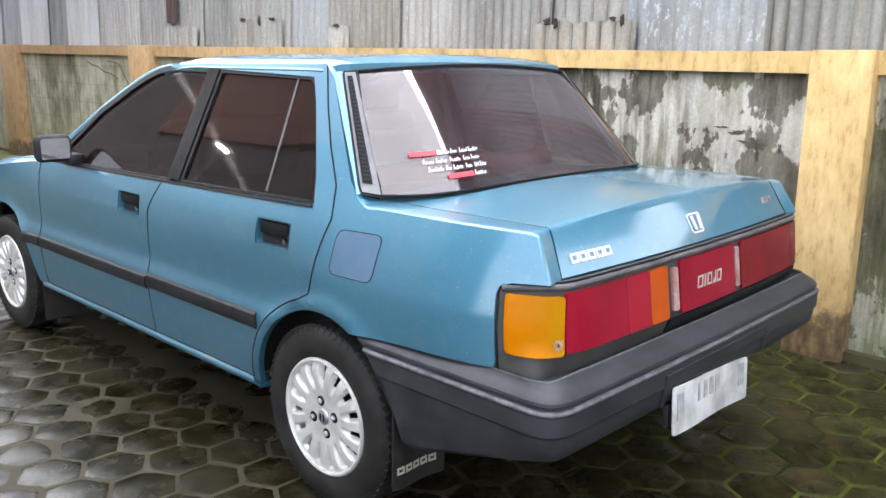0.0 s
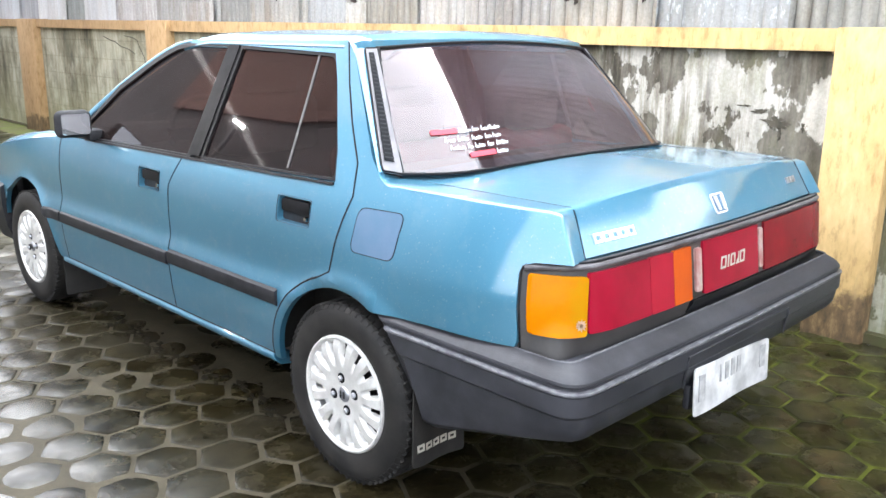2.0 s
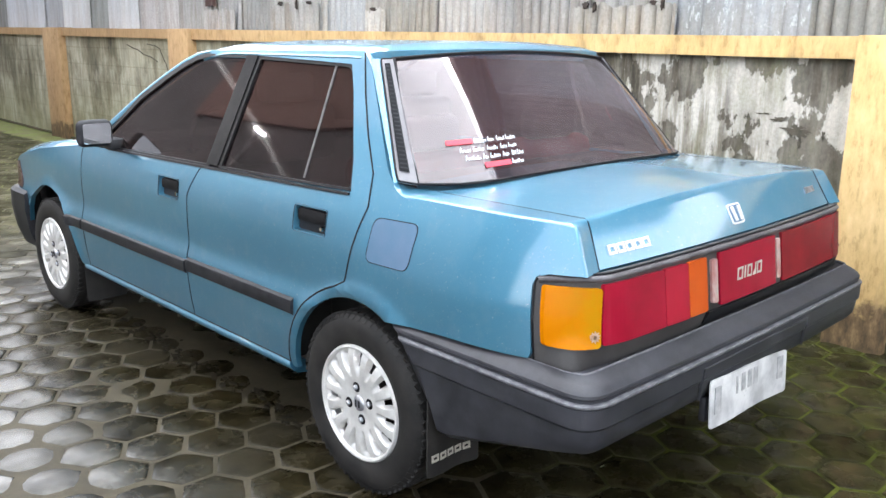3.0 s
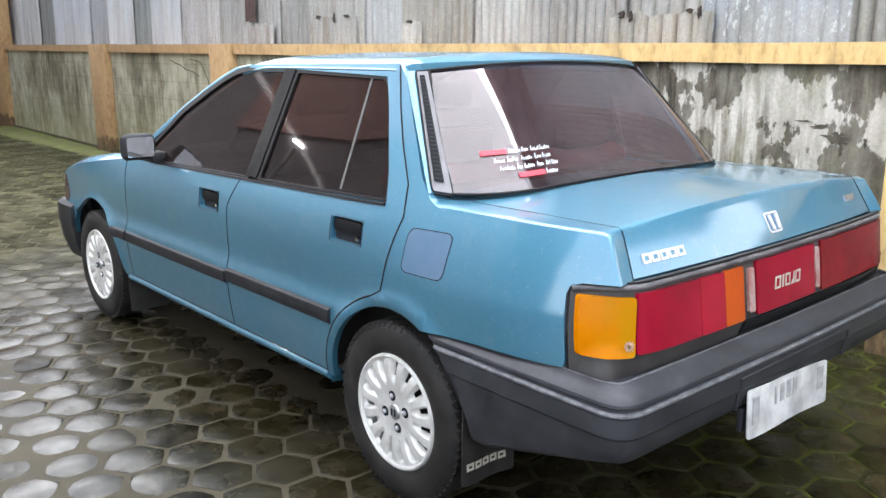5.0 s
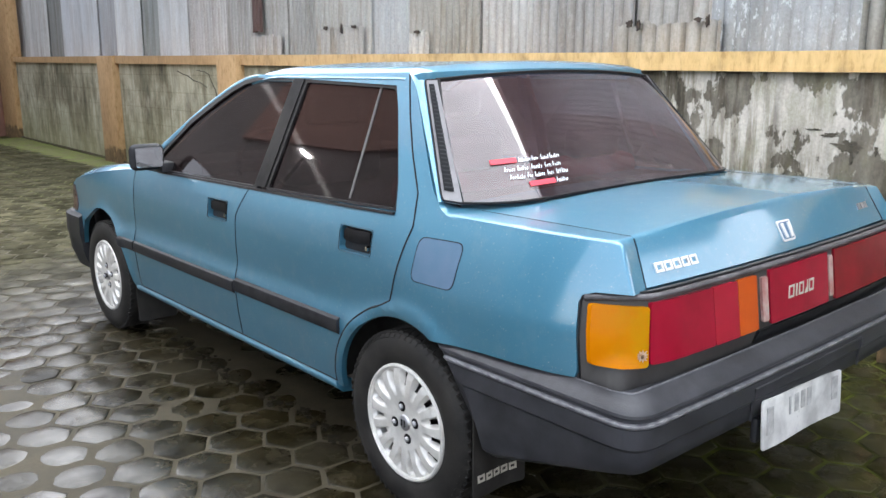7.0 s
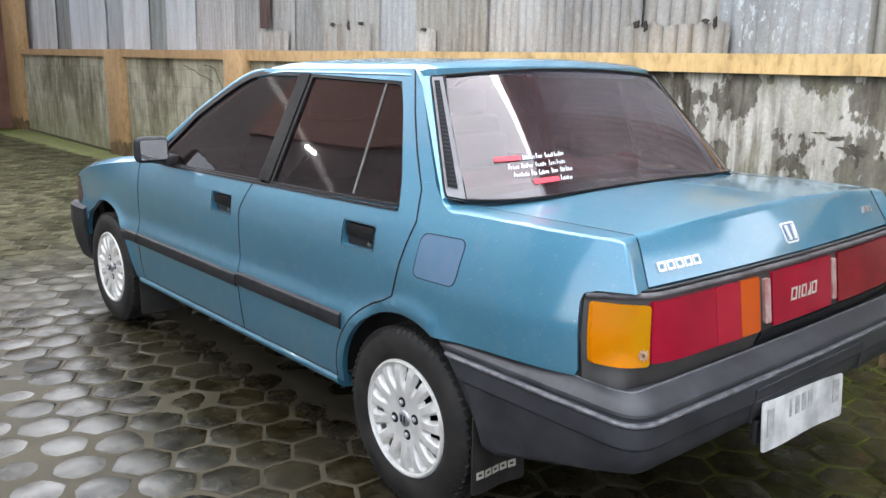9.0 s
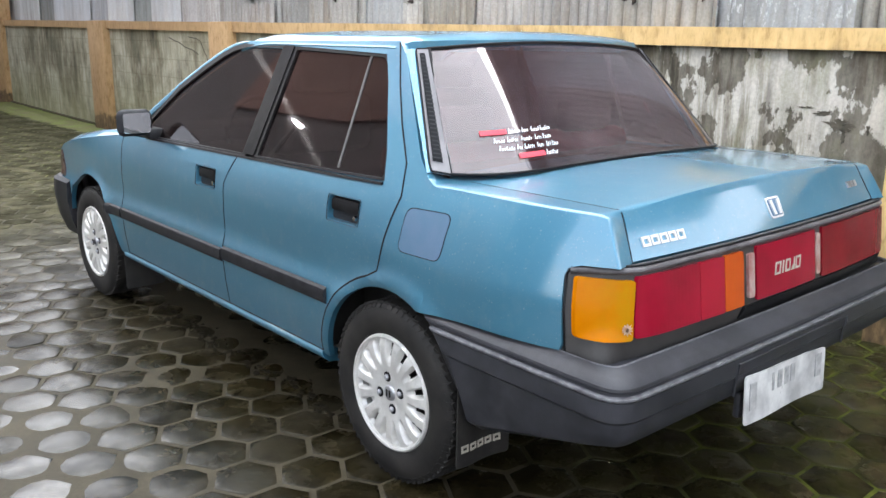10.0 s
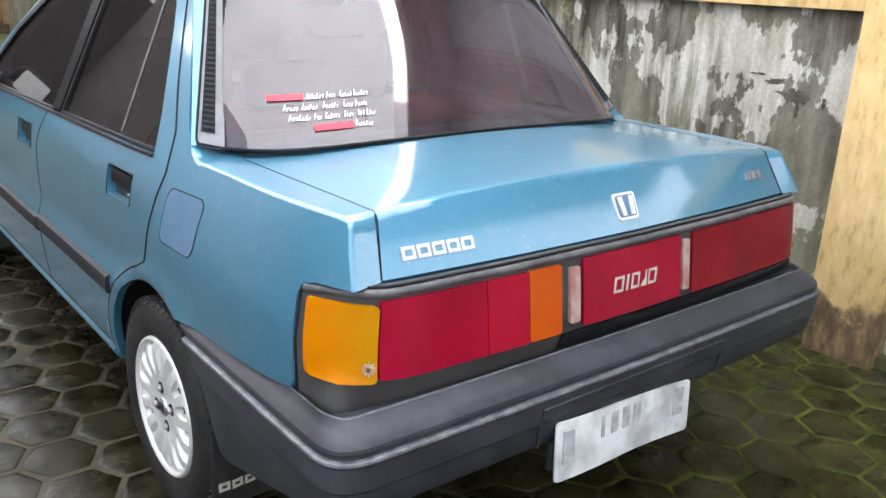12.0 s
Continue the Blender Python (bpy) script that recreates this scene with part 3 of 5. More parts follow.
tagged(part("wall_north_west", box(-9.2, -0.6, 15.5, 15.7, -0.05, 2.7), slate, None, smooth=0), "plain dark rendered wall closing the yard", "wall", kind="structure")
# unseen wall, added to block the sky reflected in the side windows
tagged(part("wall_north_house", box(-9.2, -2.6, 15.72, 15.9, -0.05, 4.9), slate, None, smooth=0), "unseen plain dark wall added to keep sky out of the side glass", "wall", kind="structure")
tagged(part("wall_west", box(-9.2, -9.0, -8.0, 15.5, -0.05, 1.0), slate, None, smooth=0), "plain dark rendered wall closing the yard", "wall", kind="structure")
tagged(part("wall_south", box(-9.2, 1.5, -8.2, -8.0, -0.05, 1.3), umber, None, smooth=0), "plain brown rendered wall closing the yard", "wall", kind="structure")
fibre = bpy.data.materials.new("translucent_fibre_sheet")
fibre.use_nodes = True
fnt = fibre.node_tree
ftr = fnt.nodes.new("ShaderNodeBsdfTranslucent")
ftr.inputs["Color"].default_value = (0.86, 0.89, 0.92, 1)
fmx = fnt.nodes.new("ShaderNodeMixShader")
fmx.inputs[0].default_value = 0.12
fnt.links.new(ftr.outputs[0], fmx.inputs[1])
fnt.links.new(fnt.nodes["Principled BSDF"].outputs[0], fmx.inputs[2])
fnt.links.new(fmx.outputs[0], fnt.nodes["Material Output"].inputs["Surface"])
CANOPY = (-2.7, 1.36, -2.4, 6.2, 3.50)
cb = bmesh.new()
n = 110
rows = []
for k in range(n + 1):
    x = CANOPY[0] + (CANOPY[1] - CANOPY[0]) * k / n
    z = CANOPY[4] + 0.001 * math.sin(2 * math.pi * x / 0.15)
    rows.append((cb.verts.new((x, CANOPY[2], z)), cb.verts.new((x, CANOPY[3], z))))
for a, b in zip(rows, rows[1:]):
    cb.faces.new((a[0], b[0], b[1], a[1]))
tagged(part("ceiling_canopy", cb, fibre, None), "translucent fibre sheet canopy over the parking place", "canopy", kind="structure")
tagged(part("ceiling_eave", box(1.56, 6.0, -4.5, 6.5, 3.50, 3.60), umber, None, smooth=0), "dark underside of the neighbouring roof", "roof", kind="structure")
lamp = thing("yard_lamp", "short lit tube lamp on a thin steel post", "lamp", at=(-3.30, 5.75, 0))
part("post", lathe([(0.0001, 0.0), (0.03, 0.0), (0.025, 2.83), (0.0001, 2.83)], 12, "Z"), mottled("grey_steel", (0.2, 0.2, 0.2), (0.3, 0.3, 0.3), 0.5, 10, metal=0.6), lamp)
glow = bpy.data.materials.new("lit_bulb")
glow.use_nodes = True
em = glow.node_tree.nodes.new("ShaderNodeEmission")
em.inputs["Strength"].default_value = 450
em.inputs["Color"].default_value = (1.0, 0.98, 0.95, 1)
glow.node_tree.links.new(em.outputs[0], glow.node_tree.nodes["Material Output"].inputs["Surface"])
part("bulb", tube([(-0.055, -0.028, 2.90), (0.055, 0.028, 2.90)], 0.012, 12), glow, lamp)
part("holder", tube([(-0.10, -0.05, 2.925), (0.10, 0.05, 2.925)], 0.012, 8), black_trim, lamp)

# ground: one sheet of bedding, hexagonal pavers on it
bedding = material("wet_bedding_sand", (0.12, 0.10, 0.065), 0.5, 0.0, Specular_IOR_Level=0.04)
ga = noise_tex(bedding, 1.3, 5, 0.6)
gb = noise_tex(bedding, 30, 5, 0.7)
gx = noise_tex(bedding, 3.0, 5, 0.6)
gco = bedding.node_tree.nodes.new("ShaderNodeTexCoord")
gsep = bedding.node_tree.nodes.new("ShaderNodeSeparateXYZ")
link(bedding, gco, "Object", gsep, "Vector")
gmap = bedding.node_tree.nodes.new("ShaderNodeMapRange")
gmap.inputs["From Min"].default_value, gmap.inputs["From Max"].default_value = -0.5, 0.3
link(bedding, gsep, "X", gmap, "Value")
sand = ramp(bedding, gx, "Fac", [(0.35, (0.028, 0.024, 0.016)), (0.65, (0.068, 0.058, 0.040))])
gm = noise_tex(bedding, 5.0, 5, 0.65)
moss = ramp(bedding, gm, "Fac", [(0.40, (0.024, 0.023, 0.010)), (0.50, (0.055, 0.064, 0.012)), (0.66, (0.115, 0.130, 0.020))])
base_from(bedding, mix(bedding, gmap, "Result", (sand, "Color"), (moss, "Color")))
rough_from(bedding, ga, "Fac", 0.25, 0.7)
bump(bedding, gb, "Fac", 0.5, 0.006)
g = bmesh.new()
bmesh.ops.create_grid(g, x_segments=4, y_segments=4, size=60)
ground = part("ground", g, bedding, None, smooth=0)
ground.location.z = -0.0040
tagged(ground, "damp sandy bedding with moss between the pavers", "ground", kind="structure")

paver = material("wet_concrete_paver", (0.09, 0.08, 0.06), 0.3, 0.0, Specular_IOR_Level=0.36)
pa = noise_tex(paver, 1.1, 5, 0.6)
pb = noise_tex(paver, 14, 6, 0.7)
pc = noise_tex(paver, 70, 4, 0.7)
info = paver.node_tree.nodes.new("ShaderNodeObjectInfo")
geo = paver.node_tree.nodes.new("ShaderNodeNewGeometry")
isl = paver.node_tree.nodes.new("ShaderNodeMath")
isl.operation = "ADD"
link(paver, info, "Random", isl, 0)
link(paver, geo, "Random Per Island", isl, 1)
isf = paver.node_tree.nodes.new("ShaderNodeMath")
isf.operation = "FRACT"
link(paver, isl, "Value", isf, 0)
pbase = ramp(paver, pb, "Fac", [(0.3, (0.014, 0.0115, 0.005)), (0.55, (0.026, 0.021, 0.010)), (0.75, (0.048, 0.039, 0.021))])
pvar = ramp(paver, isf, "Value", [(0.0, (0.62, 0.62, 0.62)), (1.0, (1.15, 1.12, 1.05))])
p1 = mix(paver, None, 1.0, (pbase, "Color"), (pvar, "Color"), "MULTIPLY")
pgrain = ramp(paver, pc, "Fac", [(0.3, (0.7, 0.7, 0.7)), (0.7, (1.1, 1.1, 1.1))])
p2 = mix(paver, None, 0.8, (p1, 2), (pgrain, "Color"), "MULTIPLY")
silt_n = node(paver, "ShaderNodeTexNoise", Scale=1.6, Detail=6.0, Roughness=0.6)
spos = paver.node_tree.nodes.new("ShaderNodeNewGeometry")
link(paver, spos, "Position", silt_n, "Vector")
silt = ramp(paver, silt_n, "Fac", [(0.50, (0, 0, 0)), (0.60, (0.85, 0.85, 0.85))])
blot_n = node(paver, "ShaderNodeTexNoise", Scale=6.5, Detail=7.0, Roughness=0.65)
link(paver, spos, "Position", blot_n, "Vector")
blot = ramp(paver, blot_n, "Fac", [(0.36, (0.42, 0.42, 0.40)), (0.52, (1.0, 1.0, 1.0)), (0.68, (1.75, 1.72, 1.65))])
film = ramp(paver, blot_n, "Fac", [(0.38, (0.22, 0.22, 0.22)), (0.50, (0.42, 0.42, 0.42)), (0.60, (0.70, 0.70, 0.70))])

p3 = mix(paver, None, 0.9, (p2, 2), (blot, "Color"), "MULTIPLY")
p4 = mix(paver, silt, "Color", (p3, 2), (0.036, 0.031, 0.020))
wet = ramp(paver, pa, "Fac", [(0.40, (0.03, 0.03, 0.03)), (0.62, (0.20, 0.20, 0.20))])
pco = paver.node_tree.nodes.new("ShaderNodeNewGeometry")
psep = paver.node_tree.nodes.new("ShaderNodeSeparateXYZ")
link(paver, pco, "Position", psep, "Vector")
puddle = paver.node_tree.nodes.new("ShaderNodeMapRange")
puddle.inputs["From Min"].default_value, puddle.inputs["From Max"].default_value = -1.75, -1.05
puddle.inputs["To Min"].default_value, puddle.inputs["To Max"].default_value = 0.10, 0.38
link(paver, psep, "X", puddle, "Value")
wv = mix(paver, puddle, "Result", (wet, "Color"), (pb, "Fac"))
dry = paver.node_tree.nodes.new("ShaderNodeMapRange")
dry.inputs["From Min"].default_value, dry.inputs["From Max"].default_value = 2.6, 4.4
dry.inputs["To Min"].default_value, dry.inputs["To Max"].default_value = 0.0, 0.93
link(paver, psep, "Y", dry, "Value")
near_wall = paver.node_tree.nodes.new("ShaderNodeMapRange")
near_wall.inputs["From Min"].default_value, near_wall.inputs["From Max"].default_value = -0.6, 0.9
link(paver, psep, "X", near_wall, "Value")
creep_n = node(paver, "ShaderNodeTexNoise", Scale=7.5, Detail=8.0, Roughness=0.7)
link(paver, spos, "Position", creep_n, "Vector")
creep = ramp(paver, creep_n, "Fac", [(0.40, (0, 0, 0)), (0.52, (0.45, 0.45, 0.45)), (0.66, (1, 1, 1))])
creep_f = paver.node_tree.nodes.new("ShaderNodeMath")
creep_f.operation = "MULTIPLY"
link(paver, near_wall, "Result", creep_f, 0)
link(paver, creep, "Color", creep_f, 1)
p4 = mix(paver, creep_f, "Value", (p4, 2), (0.048, 0.050, 0.014))
film = mix(paver, creep_f, "Value", (film, "Color"), (0.10, 0.10, 0.10))
dry_tone = mix(paver, None, 1.0, (0.056, 0.054, 0.034), (pvar, "Color"), "MULTIPLY")
dry_tone = mix(paver, None, 0.8, (dry_tone, 2), (blot, "Color"), "MULTIPLY")
base_from(paver, mix(paver, dry, "Result", (p4, 2), (dry_tone, 2)))
hold = ramp(paver, isf, "Value", [(0.0, (0.20, 0.20, 0.20)), (0.5, (0.72, 0.72, 0.72)), (1.0, (1.2, 1.2, 1.2))])
film = mix(paver, None, 1.0, (film, 2), (hold, "Color"), "MULTIPLY")
# gloss lowered towards the car, standing in for dark reflections there
dim_near_car = paver.node_tree.nodes.new("ShaderNodeMapRange")
dim_near_car.inputs["From Min"].default_value, dim_near_car.inputs["From Max"].default_value = -1.55, -1.15
dim_near_car.inputs["To Min"].default_value, dim_near_car.inputs["To Max"].default_value = 1.0, 0.42
link(paver, psep, "X", dim_near_car, "Value")
film = mix(paver, None, 1.0, (film, 2), (dim_near_car, "Result"), "MULTIPLY")
film2 = mix(paver, dry, "Result", (film, 2), (0.0, 0.0, 0.0))
paver.node_tree.links.new(film2.outputs[2], bsdf(paver).inputs["Specular IOR Level"])
wd = mix(paver, dry, "Result", (wv, 2), (0.62, 0.62, 0.62))
ws = mix(paver, silt, "Color", (wd, 2), (0.24, 0.24, 0.24))
paver.node_tree.links.new(ws.outputs[2], bsdf(paver).inputs["Roughness"])
pmix = paver.node_tree.nodes.new("ShaderNodeMath")
pmix.operation = "ADD"
link(paver, pb, "Fac", pmix, 0)
link(paver, pc, "Fac", pmix, 1)
bump(paver, pmix, "Value", 0.22, 0.004)

HEX_S, HEX_X, HEX_Y = 0.1150, 0.934, -0.910


def hex_mesh(bm, cx, cy, z, tilt=(0, 0), scale=1.0, plain=False):
    rings = []
    shape = ((1.0, -0.03, 0.0), (1.0, -0.0036, 0.0), (0.965, -0.0014, 0.05), (0.87, -0.0003, 0.55), (0.80, 0.0004, 1.0), (0.62, 0.0022, 1.0), (0.34, 0.0034, 1.0))
    for r, dz, circle in shape[1:4] if plain else shape:
        ring = []
        for k in range(12):
            a = math.pi / 6 * k
            flat = 1.0 if k % 2 == 0 else math.cos(math.pi / 6)
            f = r * scale * (flat * (1 - circle) + 0.93 * circle)
            x, y = f * math.cos(a), f * math.sin(a)
            ring.append(bm.verts.new((cx + x, cy + y, z + dz + tilt[0] * x + tilt[1] * y)))
        rings.append(ring)
    for a, b in zip(rings, rings[1:]):
        for k in range(12):
            bm.faces.new((a[k], a[(k + 1) % 12], b[(k + 1) % 12], b[k]))
    bm.faces.new(rings[-1])


# the worn pavers that the camera passes nearest are pieces of their own; the rest are laid in one sheet
paver_meshes = []
for k in range(6):
    rnd = random.Random(70 + k)
    bm = bmesh.new()
    hex_mesh(bm, 0, 0, 0, (rnd.uniform(-0.014, 0.014), rnd.uniform(-0.014, 0.014)), HEX_S - 0.0065 - 0.002 * rnd.random())
    me = bpy.data.meshes.new("paver")
    for f in bm.faces:
        f.smooth = True
    for e in bm.edges:
        if len(e.link_faces) == 2 and e.calc_face_angle(0) > radians(35):
            e.smooth = False
    bm.to_mesh(me)
    bm.free()
    me.materials.append(paver)
    paver_meshes.append(me)
singles, rest = [], bmesh.new()
rnd = random.Random(5)
dy = HEX_S * math.sqrt(3)
for i in range(-44, 9):
    for j in range(-30, 82):
        x, y = HEX_X + i * 1.5 * HEX_S, HEX_Y + (j + 0.5 * (i % 2)) * dy
        if not (-6.6 < x < wall_x(y) - 0.06 and -6.5 < y < 15.2):
            continue
        near = (-1.9 < x < -0.62 and 0.0 < y < 3.6) or (x > 0.05 and -1.35 < y < -0.2)
        if near and len(singles) < 300:
            singles.append((x, y, rnd.randrange(6), rnd.uniform(-0.0014, 0.0014), rnd.randrange(6)))
        else:
            hex_mesh(rest, x, y, rnd.uniform(-0.0014, 0.0014), (rnd.uniform(-0.014, 0.014), rnd.uniform(-0.014, 0.014)), HEX_S - 0.008, y < -2.0 or x < -3.2 or y > 7)
laid = part("pavers", rest, paver, ground, smooth=35)
laid.location.z = 0.0040
laid["kind"] = "stuff"
for x, y, m, z, turn in singles:
    ob = new("paver", paver_meshes[m])
    ob.matrix_basis = pose(x, y, z + 0.0040, 0, 0, 60 * turn)
    ob.parent = ground

# silt washed into the joints and over the pavers beside the car, so that only their crowns stand clear in places
silt_mat = material("wet_grey_silt", (0.06, 0.05, 0.035), 0.35, 0.0, Specular_IOR_Level=0.14)
sa = noise_tex(silt_mat, 4.0, 7, 0.65)
sb = noise_tex(silt_mat, 90.0, 5, 0.7)
sc = ramp(silt_mat, sa, "Fac", [(0.32, (0.034, 0.028, 0.016)), (0.50, (0.062, 0.052, 0.033)), (0.70, (0.098, 0.083, 0.055))])
sg = ramp(silt_mat, sb, "Fac", [(0.3, (0.72, 0.72, 0.72)), (0.65, (1.1, 1.1, 1.1))])
base_from(silt_mat, mix(silt_mat, None, 0.9, (sc, "Color"), (sg, "Color"), "MULTIPLY"))
rough_from(silt_mat, sa, "Fac", 0.32, 0.85)
bump(silt_mat, sb, "Fac", 0.3, 0.002)


def silt_height(x, y):
    """Height of the silt over the ground; the pavers' edges lie about 1 mm under zero, their crowns 2 mm over it."""
    n1 = noise.noise((x * 1.9, y * 1.3, 4.2)) + 0.5 * noise.noise((x * 5.1, y * 4.2, 1.7))
    n2 = noise.noise((x * 11.0, y * 11.0, 7.7))
    h = 0.0012 + 0.0005 * n2
    h += 0.0046 * smoothstep(-1.15, -1.70, x) * (0.85 + 0.5 * n1)
    h += 0.0062 * math.exp(-((x + 0.50 + 0.03 * n1) / 0.13) ** 4) * smoothstep(0.2, 0.6, y)
    h += 0.0045 * smoothstep(0.32, 0.70, n1 + 0.25 * n2)
    fade = min(smoothstep(-3.6, -3.1, x), smoothstep(-0.36, -0.44, x), smoothstep(-1.0, -0.7, y), smoothstep(4.2, 2.9, y))
    return -0.009 + (h + 0.005) * fade


sbm = bmesh.new()
rows = []
for k in range(111):
    x = -3.6 + 3.25 * k / 110
    rows.append([sbm.verts.new((x, -1.0 + 7.6 * j / 230, silt_height(x, -1.0 + 7.6 * j / 230))) for j in range(231)])
for a, b in zip(rows, rows[1:]):
    for j in range(230):
        sbm.faces.new((a[j], a[j + 1], b[j + 1], b[j]))
tagged(part("silt", sbm, silt_mat, None), "thin wet grey-brown silt washed over the pavers", "silt", kind="stuff")

# dark leaf crumbs left in a line along the edge of the silt
crumb_mat = mottled("rotten_leaf_crumbs", (0.010, 0.009, 0.006), (0.030, 0.024, 0.014), 0.9, 40, 0.4, 0.002, 200, spec=0.1)
cbm = bmesh.new()
rnd = random.Random(21)
for k in range(120):
    y = rnd.uniform(0.45, 2.05)
    x = -0.664 + rnd.gauss(0, 0.022) + 0.03 * noise.noise((y * 3.0, 0.5, 0))
    if noise.noise((y * 4.2, 3.3, 0)) < -0.18:
        continue
    r, t = rnd.uniform(0.006, 0.024), rnd.uniform(0, 6.28)
    z = max(0.001, silt_height(x, y)) + rnd.uniform(0.0, 0.002)
    top, low = [], []
    for j in range(7):
        a = t + 2 * math.pi * j / 7
        f = r * rnd.uniform(0.55, 1.1)
        u, v = f * math.cos(a) * 0.6, f * math.sin(a)
        top.append(cbm.verts.new((x + u, y + v, z + rnd.uniform(0.001, 0.0035))))
        low.append(cbm.verts.new((x + u * 1.15, y + v * 1.15, z - 0.004)))
    cbm.faces.new(top)
    for j in range(7):
        cbm.faces.new((top[j], top[(j + 1) % 7], low[(j + 1) % 7], low[j]))
tagged(part("leaf_litter", cbm, crumb_mat, None), "dark rotten leaf crumbs in a line on the wet pavers", "leaf litter", kind="stuff")

# mossy soil along the foot of the far wall
verge_mat = mottled("mossy_soil", (0.14, 0.175, 0.030), (0.13, 0.115, 0.055), 0.95, 3.5, 0.8, 0.02, 40)
vb = bmesh.new()
rows = []
for k in range(90):
    y = 3.0 + 12.6 * k / 89
    w = 0.10 + 0.055 * (y - 3.0) + 0.16 * noise.noise((y * 1.7, 3.1, 0)) + 0.06 * noise.noise((y * 6, 1.0, 0))
    row = []
    for j in range(9):
        t = j / 8
        x = wall_x(y) - 0.045 - max(0.06, w) * t
        row.append(vb.verts.new((x, y, 0.030 * (1 - t) ** 1.5 - 0.004 + 0.012 * noise.noise((x * 9, y * 9, 2.0)) * (1 - t))))
    rows.append(row)
for a, b in zip(rows, rows[1:]):
    for j in range(8):
        vb.faces.new((a[j], a[j + 1], b[j + 1], b[j]))
verge = part("moss_verge", vb, verge_mat, None)
tagged(verge, "green mossy soil along the foot of the wall", "moss", kind="stuff")


# ---- the car: forward is +y, the rear axle stands at y = 0 ----
PROF_MID = [(0.15, 0.755), (0.20, 0.775), (0.27, 0.788), (0.29, 0.790), (0.40, 0.806), (0.47, 0.812), (0.54, 0.813), (0.58, 0.801), (0.60, 0.798), (0.68, 0.801), (0.75, 0.799), (0.82, 0.790), (0.87, 0.775)]
PROF_REAR = [(0.15, 0.755), (0.30, 0.795), (0.55, 0.811), (0.62, 0.808), (0.72, 0.797), (0.80, 0.776), (0.87, 0.752)]
TUMBLE = 0.43


def side_x(y, z):
    """Half the car's width at a place along it and a height."""
    zz = min(z, 0.87)
    r = 1 - smoothstep(-0.35, 0.35, y)
    x = lerp_table(zz, PROF_MID) * (1 - r) + lerp_table(zz, PROF_REAR) * r
    if y < -0.40:
        x -= 0.022 * ((-0.40 - y) / 0.25) ** 2
    if y > 2.1:
        x -= 0.03 * ((y - 2.1) / 0.8) ** 2
    for wy in (0.0, 2.45):
        d = math.hypot(y - wy, z - 0.28)
        x += 0.012 * math.exp(-((d - 0.345) / 0.022) ** 2) * smoothstep(0.26, 0.36, z)
    if z > 0.87:
        x -= (z - 0.87) * TUMBLE
    return x


def rear_y(z):
    return -0.693 - (0.935 - z) * 0.54


def flank(y, z, inset=0.0):
    return (-(side_x(y, z) - inset), y, z)


def quarter_place(u, h):
    return flank(u, h)


def arc(cy, cz, r, a0, a1, n=14):
    return [(cy + r * math.cos(radians(a0 + (a1 - a0) * k / n)), cz + r * math.sin(radians(a0 + (a1 - a0) * k / n))) for k in range(n + 1)]


def mirrored(bm):
    for v in bm.verts:
        v.co.x = -v.co.x
    return bm


car = thing("car", "blue metallic saloon car with tinted windows, parked on wet pavers", "car")
IN = (0.022, 0, 0)


def both(name, make, mat, parent=None, label="", outward=None):
    """A part on the left flank and its twin on the right."""
    a = part(name, make(), mat, parent or car, label, outward=outward)
    b = part(name, mirrored(make()), mat, parent or car, label, outward=outward and (-outward[0], outward[1], outward[2]))
    return a, b


# front wings
wing = [(2.018, 0.868), (2.018, 0.300), (2.09, 0.300)] + arc(2.45, 0.28, 0.35, 176, 20, 18) + [(2.82, 0.545), (2.97, 0.552), (2.99, 0.62), (2.965, 0.705), (2.90, 0.735), (2.76, 0.767), (2.53, 0.803), (2.3, 0.835)]
both("front_wing", lambda: panel(wing, flank, (0.05, 0.03), depth=IN), paint)

# doors, with recesses for the handles
def rect(y0, y1, z0, z1, r=0.01):
    return round_poly([(y0, z0), (y1, z0), (y1, z1), (y0, z1)], r)


FH, RH = (1.088, 1.243, 0.748, 0.822), (0.164, 0.322, 0.764, 0.840)
fdoor = [(2.010, 0.312), (2.010, 0.868), (1.66, 0.876), (0.95, 0.890), (1.02, 0.78), (1.020, 0.312)]
rdoor = [(1.012, 0.312), (1.012, 0.78), (0.942, 0.890), (0.85, 0.893), (0.085, 0.906), (0.115, 0.99), (0.215, 1.19), (0.262, 1.268), (0.80, 1.283), (1.15, 1.285), (1.15, 1.296), (0.85, 1.302), (0.222, 1.308), (0.209, 1.30), (0.150, 1.18), (0.085, 1.07), (0.013, 0.967), (-0.009, 0.876), (0.027, 0.757), (0.052, 0.651), (0.092, 0.632)] + arc(0, 0.28, 0.364, 72, 6, 12) + [(0.362, 0.312)]
frec, rrec = rect(*FH, 0.012), rect(*RH, 0.012)
fd = both("front_door", lambda: panel(fdoor, flank, (0.06, 0.028), [frec], IN), paint)
rd = both("rear_door", lambda: panel(rdoor, flank, (0.06, 0.028), [rrec], IN), paint)
for doors, (y0, y1, z0, z1) in ((fd, FH), (rd, RH)):
    for k, d in enumerate(doors):
        def cup():
            bm = panel(rect(y0 - 0.004, y1 + 0.004, z0 - 0.004, z1 + 0.004, 0.012), lambda u, v: flank(u, v, 0.022), (0.05, 0.03), depth=(-0.0245, 0, 0))
            return bm

        def flapper():
            return panel(rect(y0 + 0.012, y1 - 0.012, z0 + 0.030, z1 - 0.008, 0.008), lambda u, v: flank(u, v, 0.004 + 0.25 * max(0, z0 + 0.045 - v)), (0.05, 0.02), depth=(0.012, 0, 0))
        cb, fb = cup(), flapper()
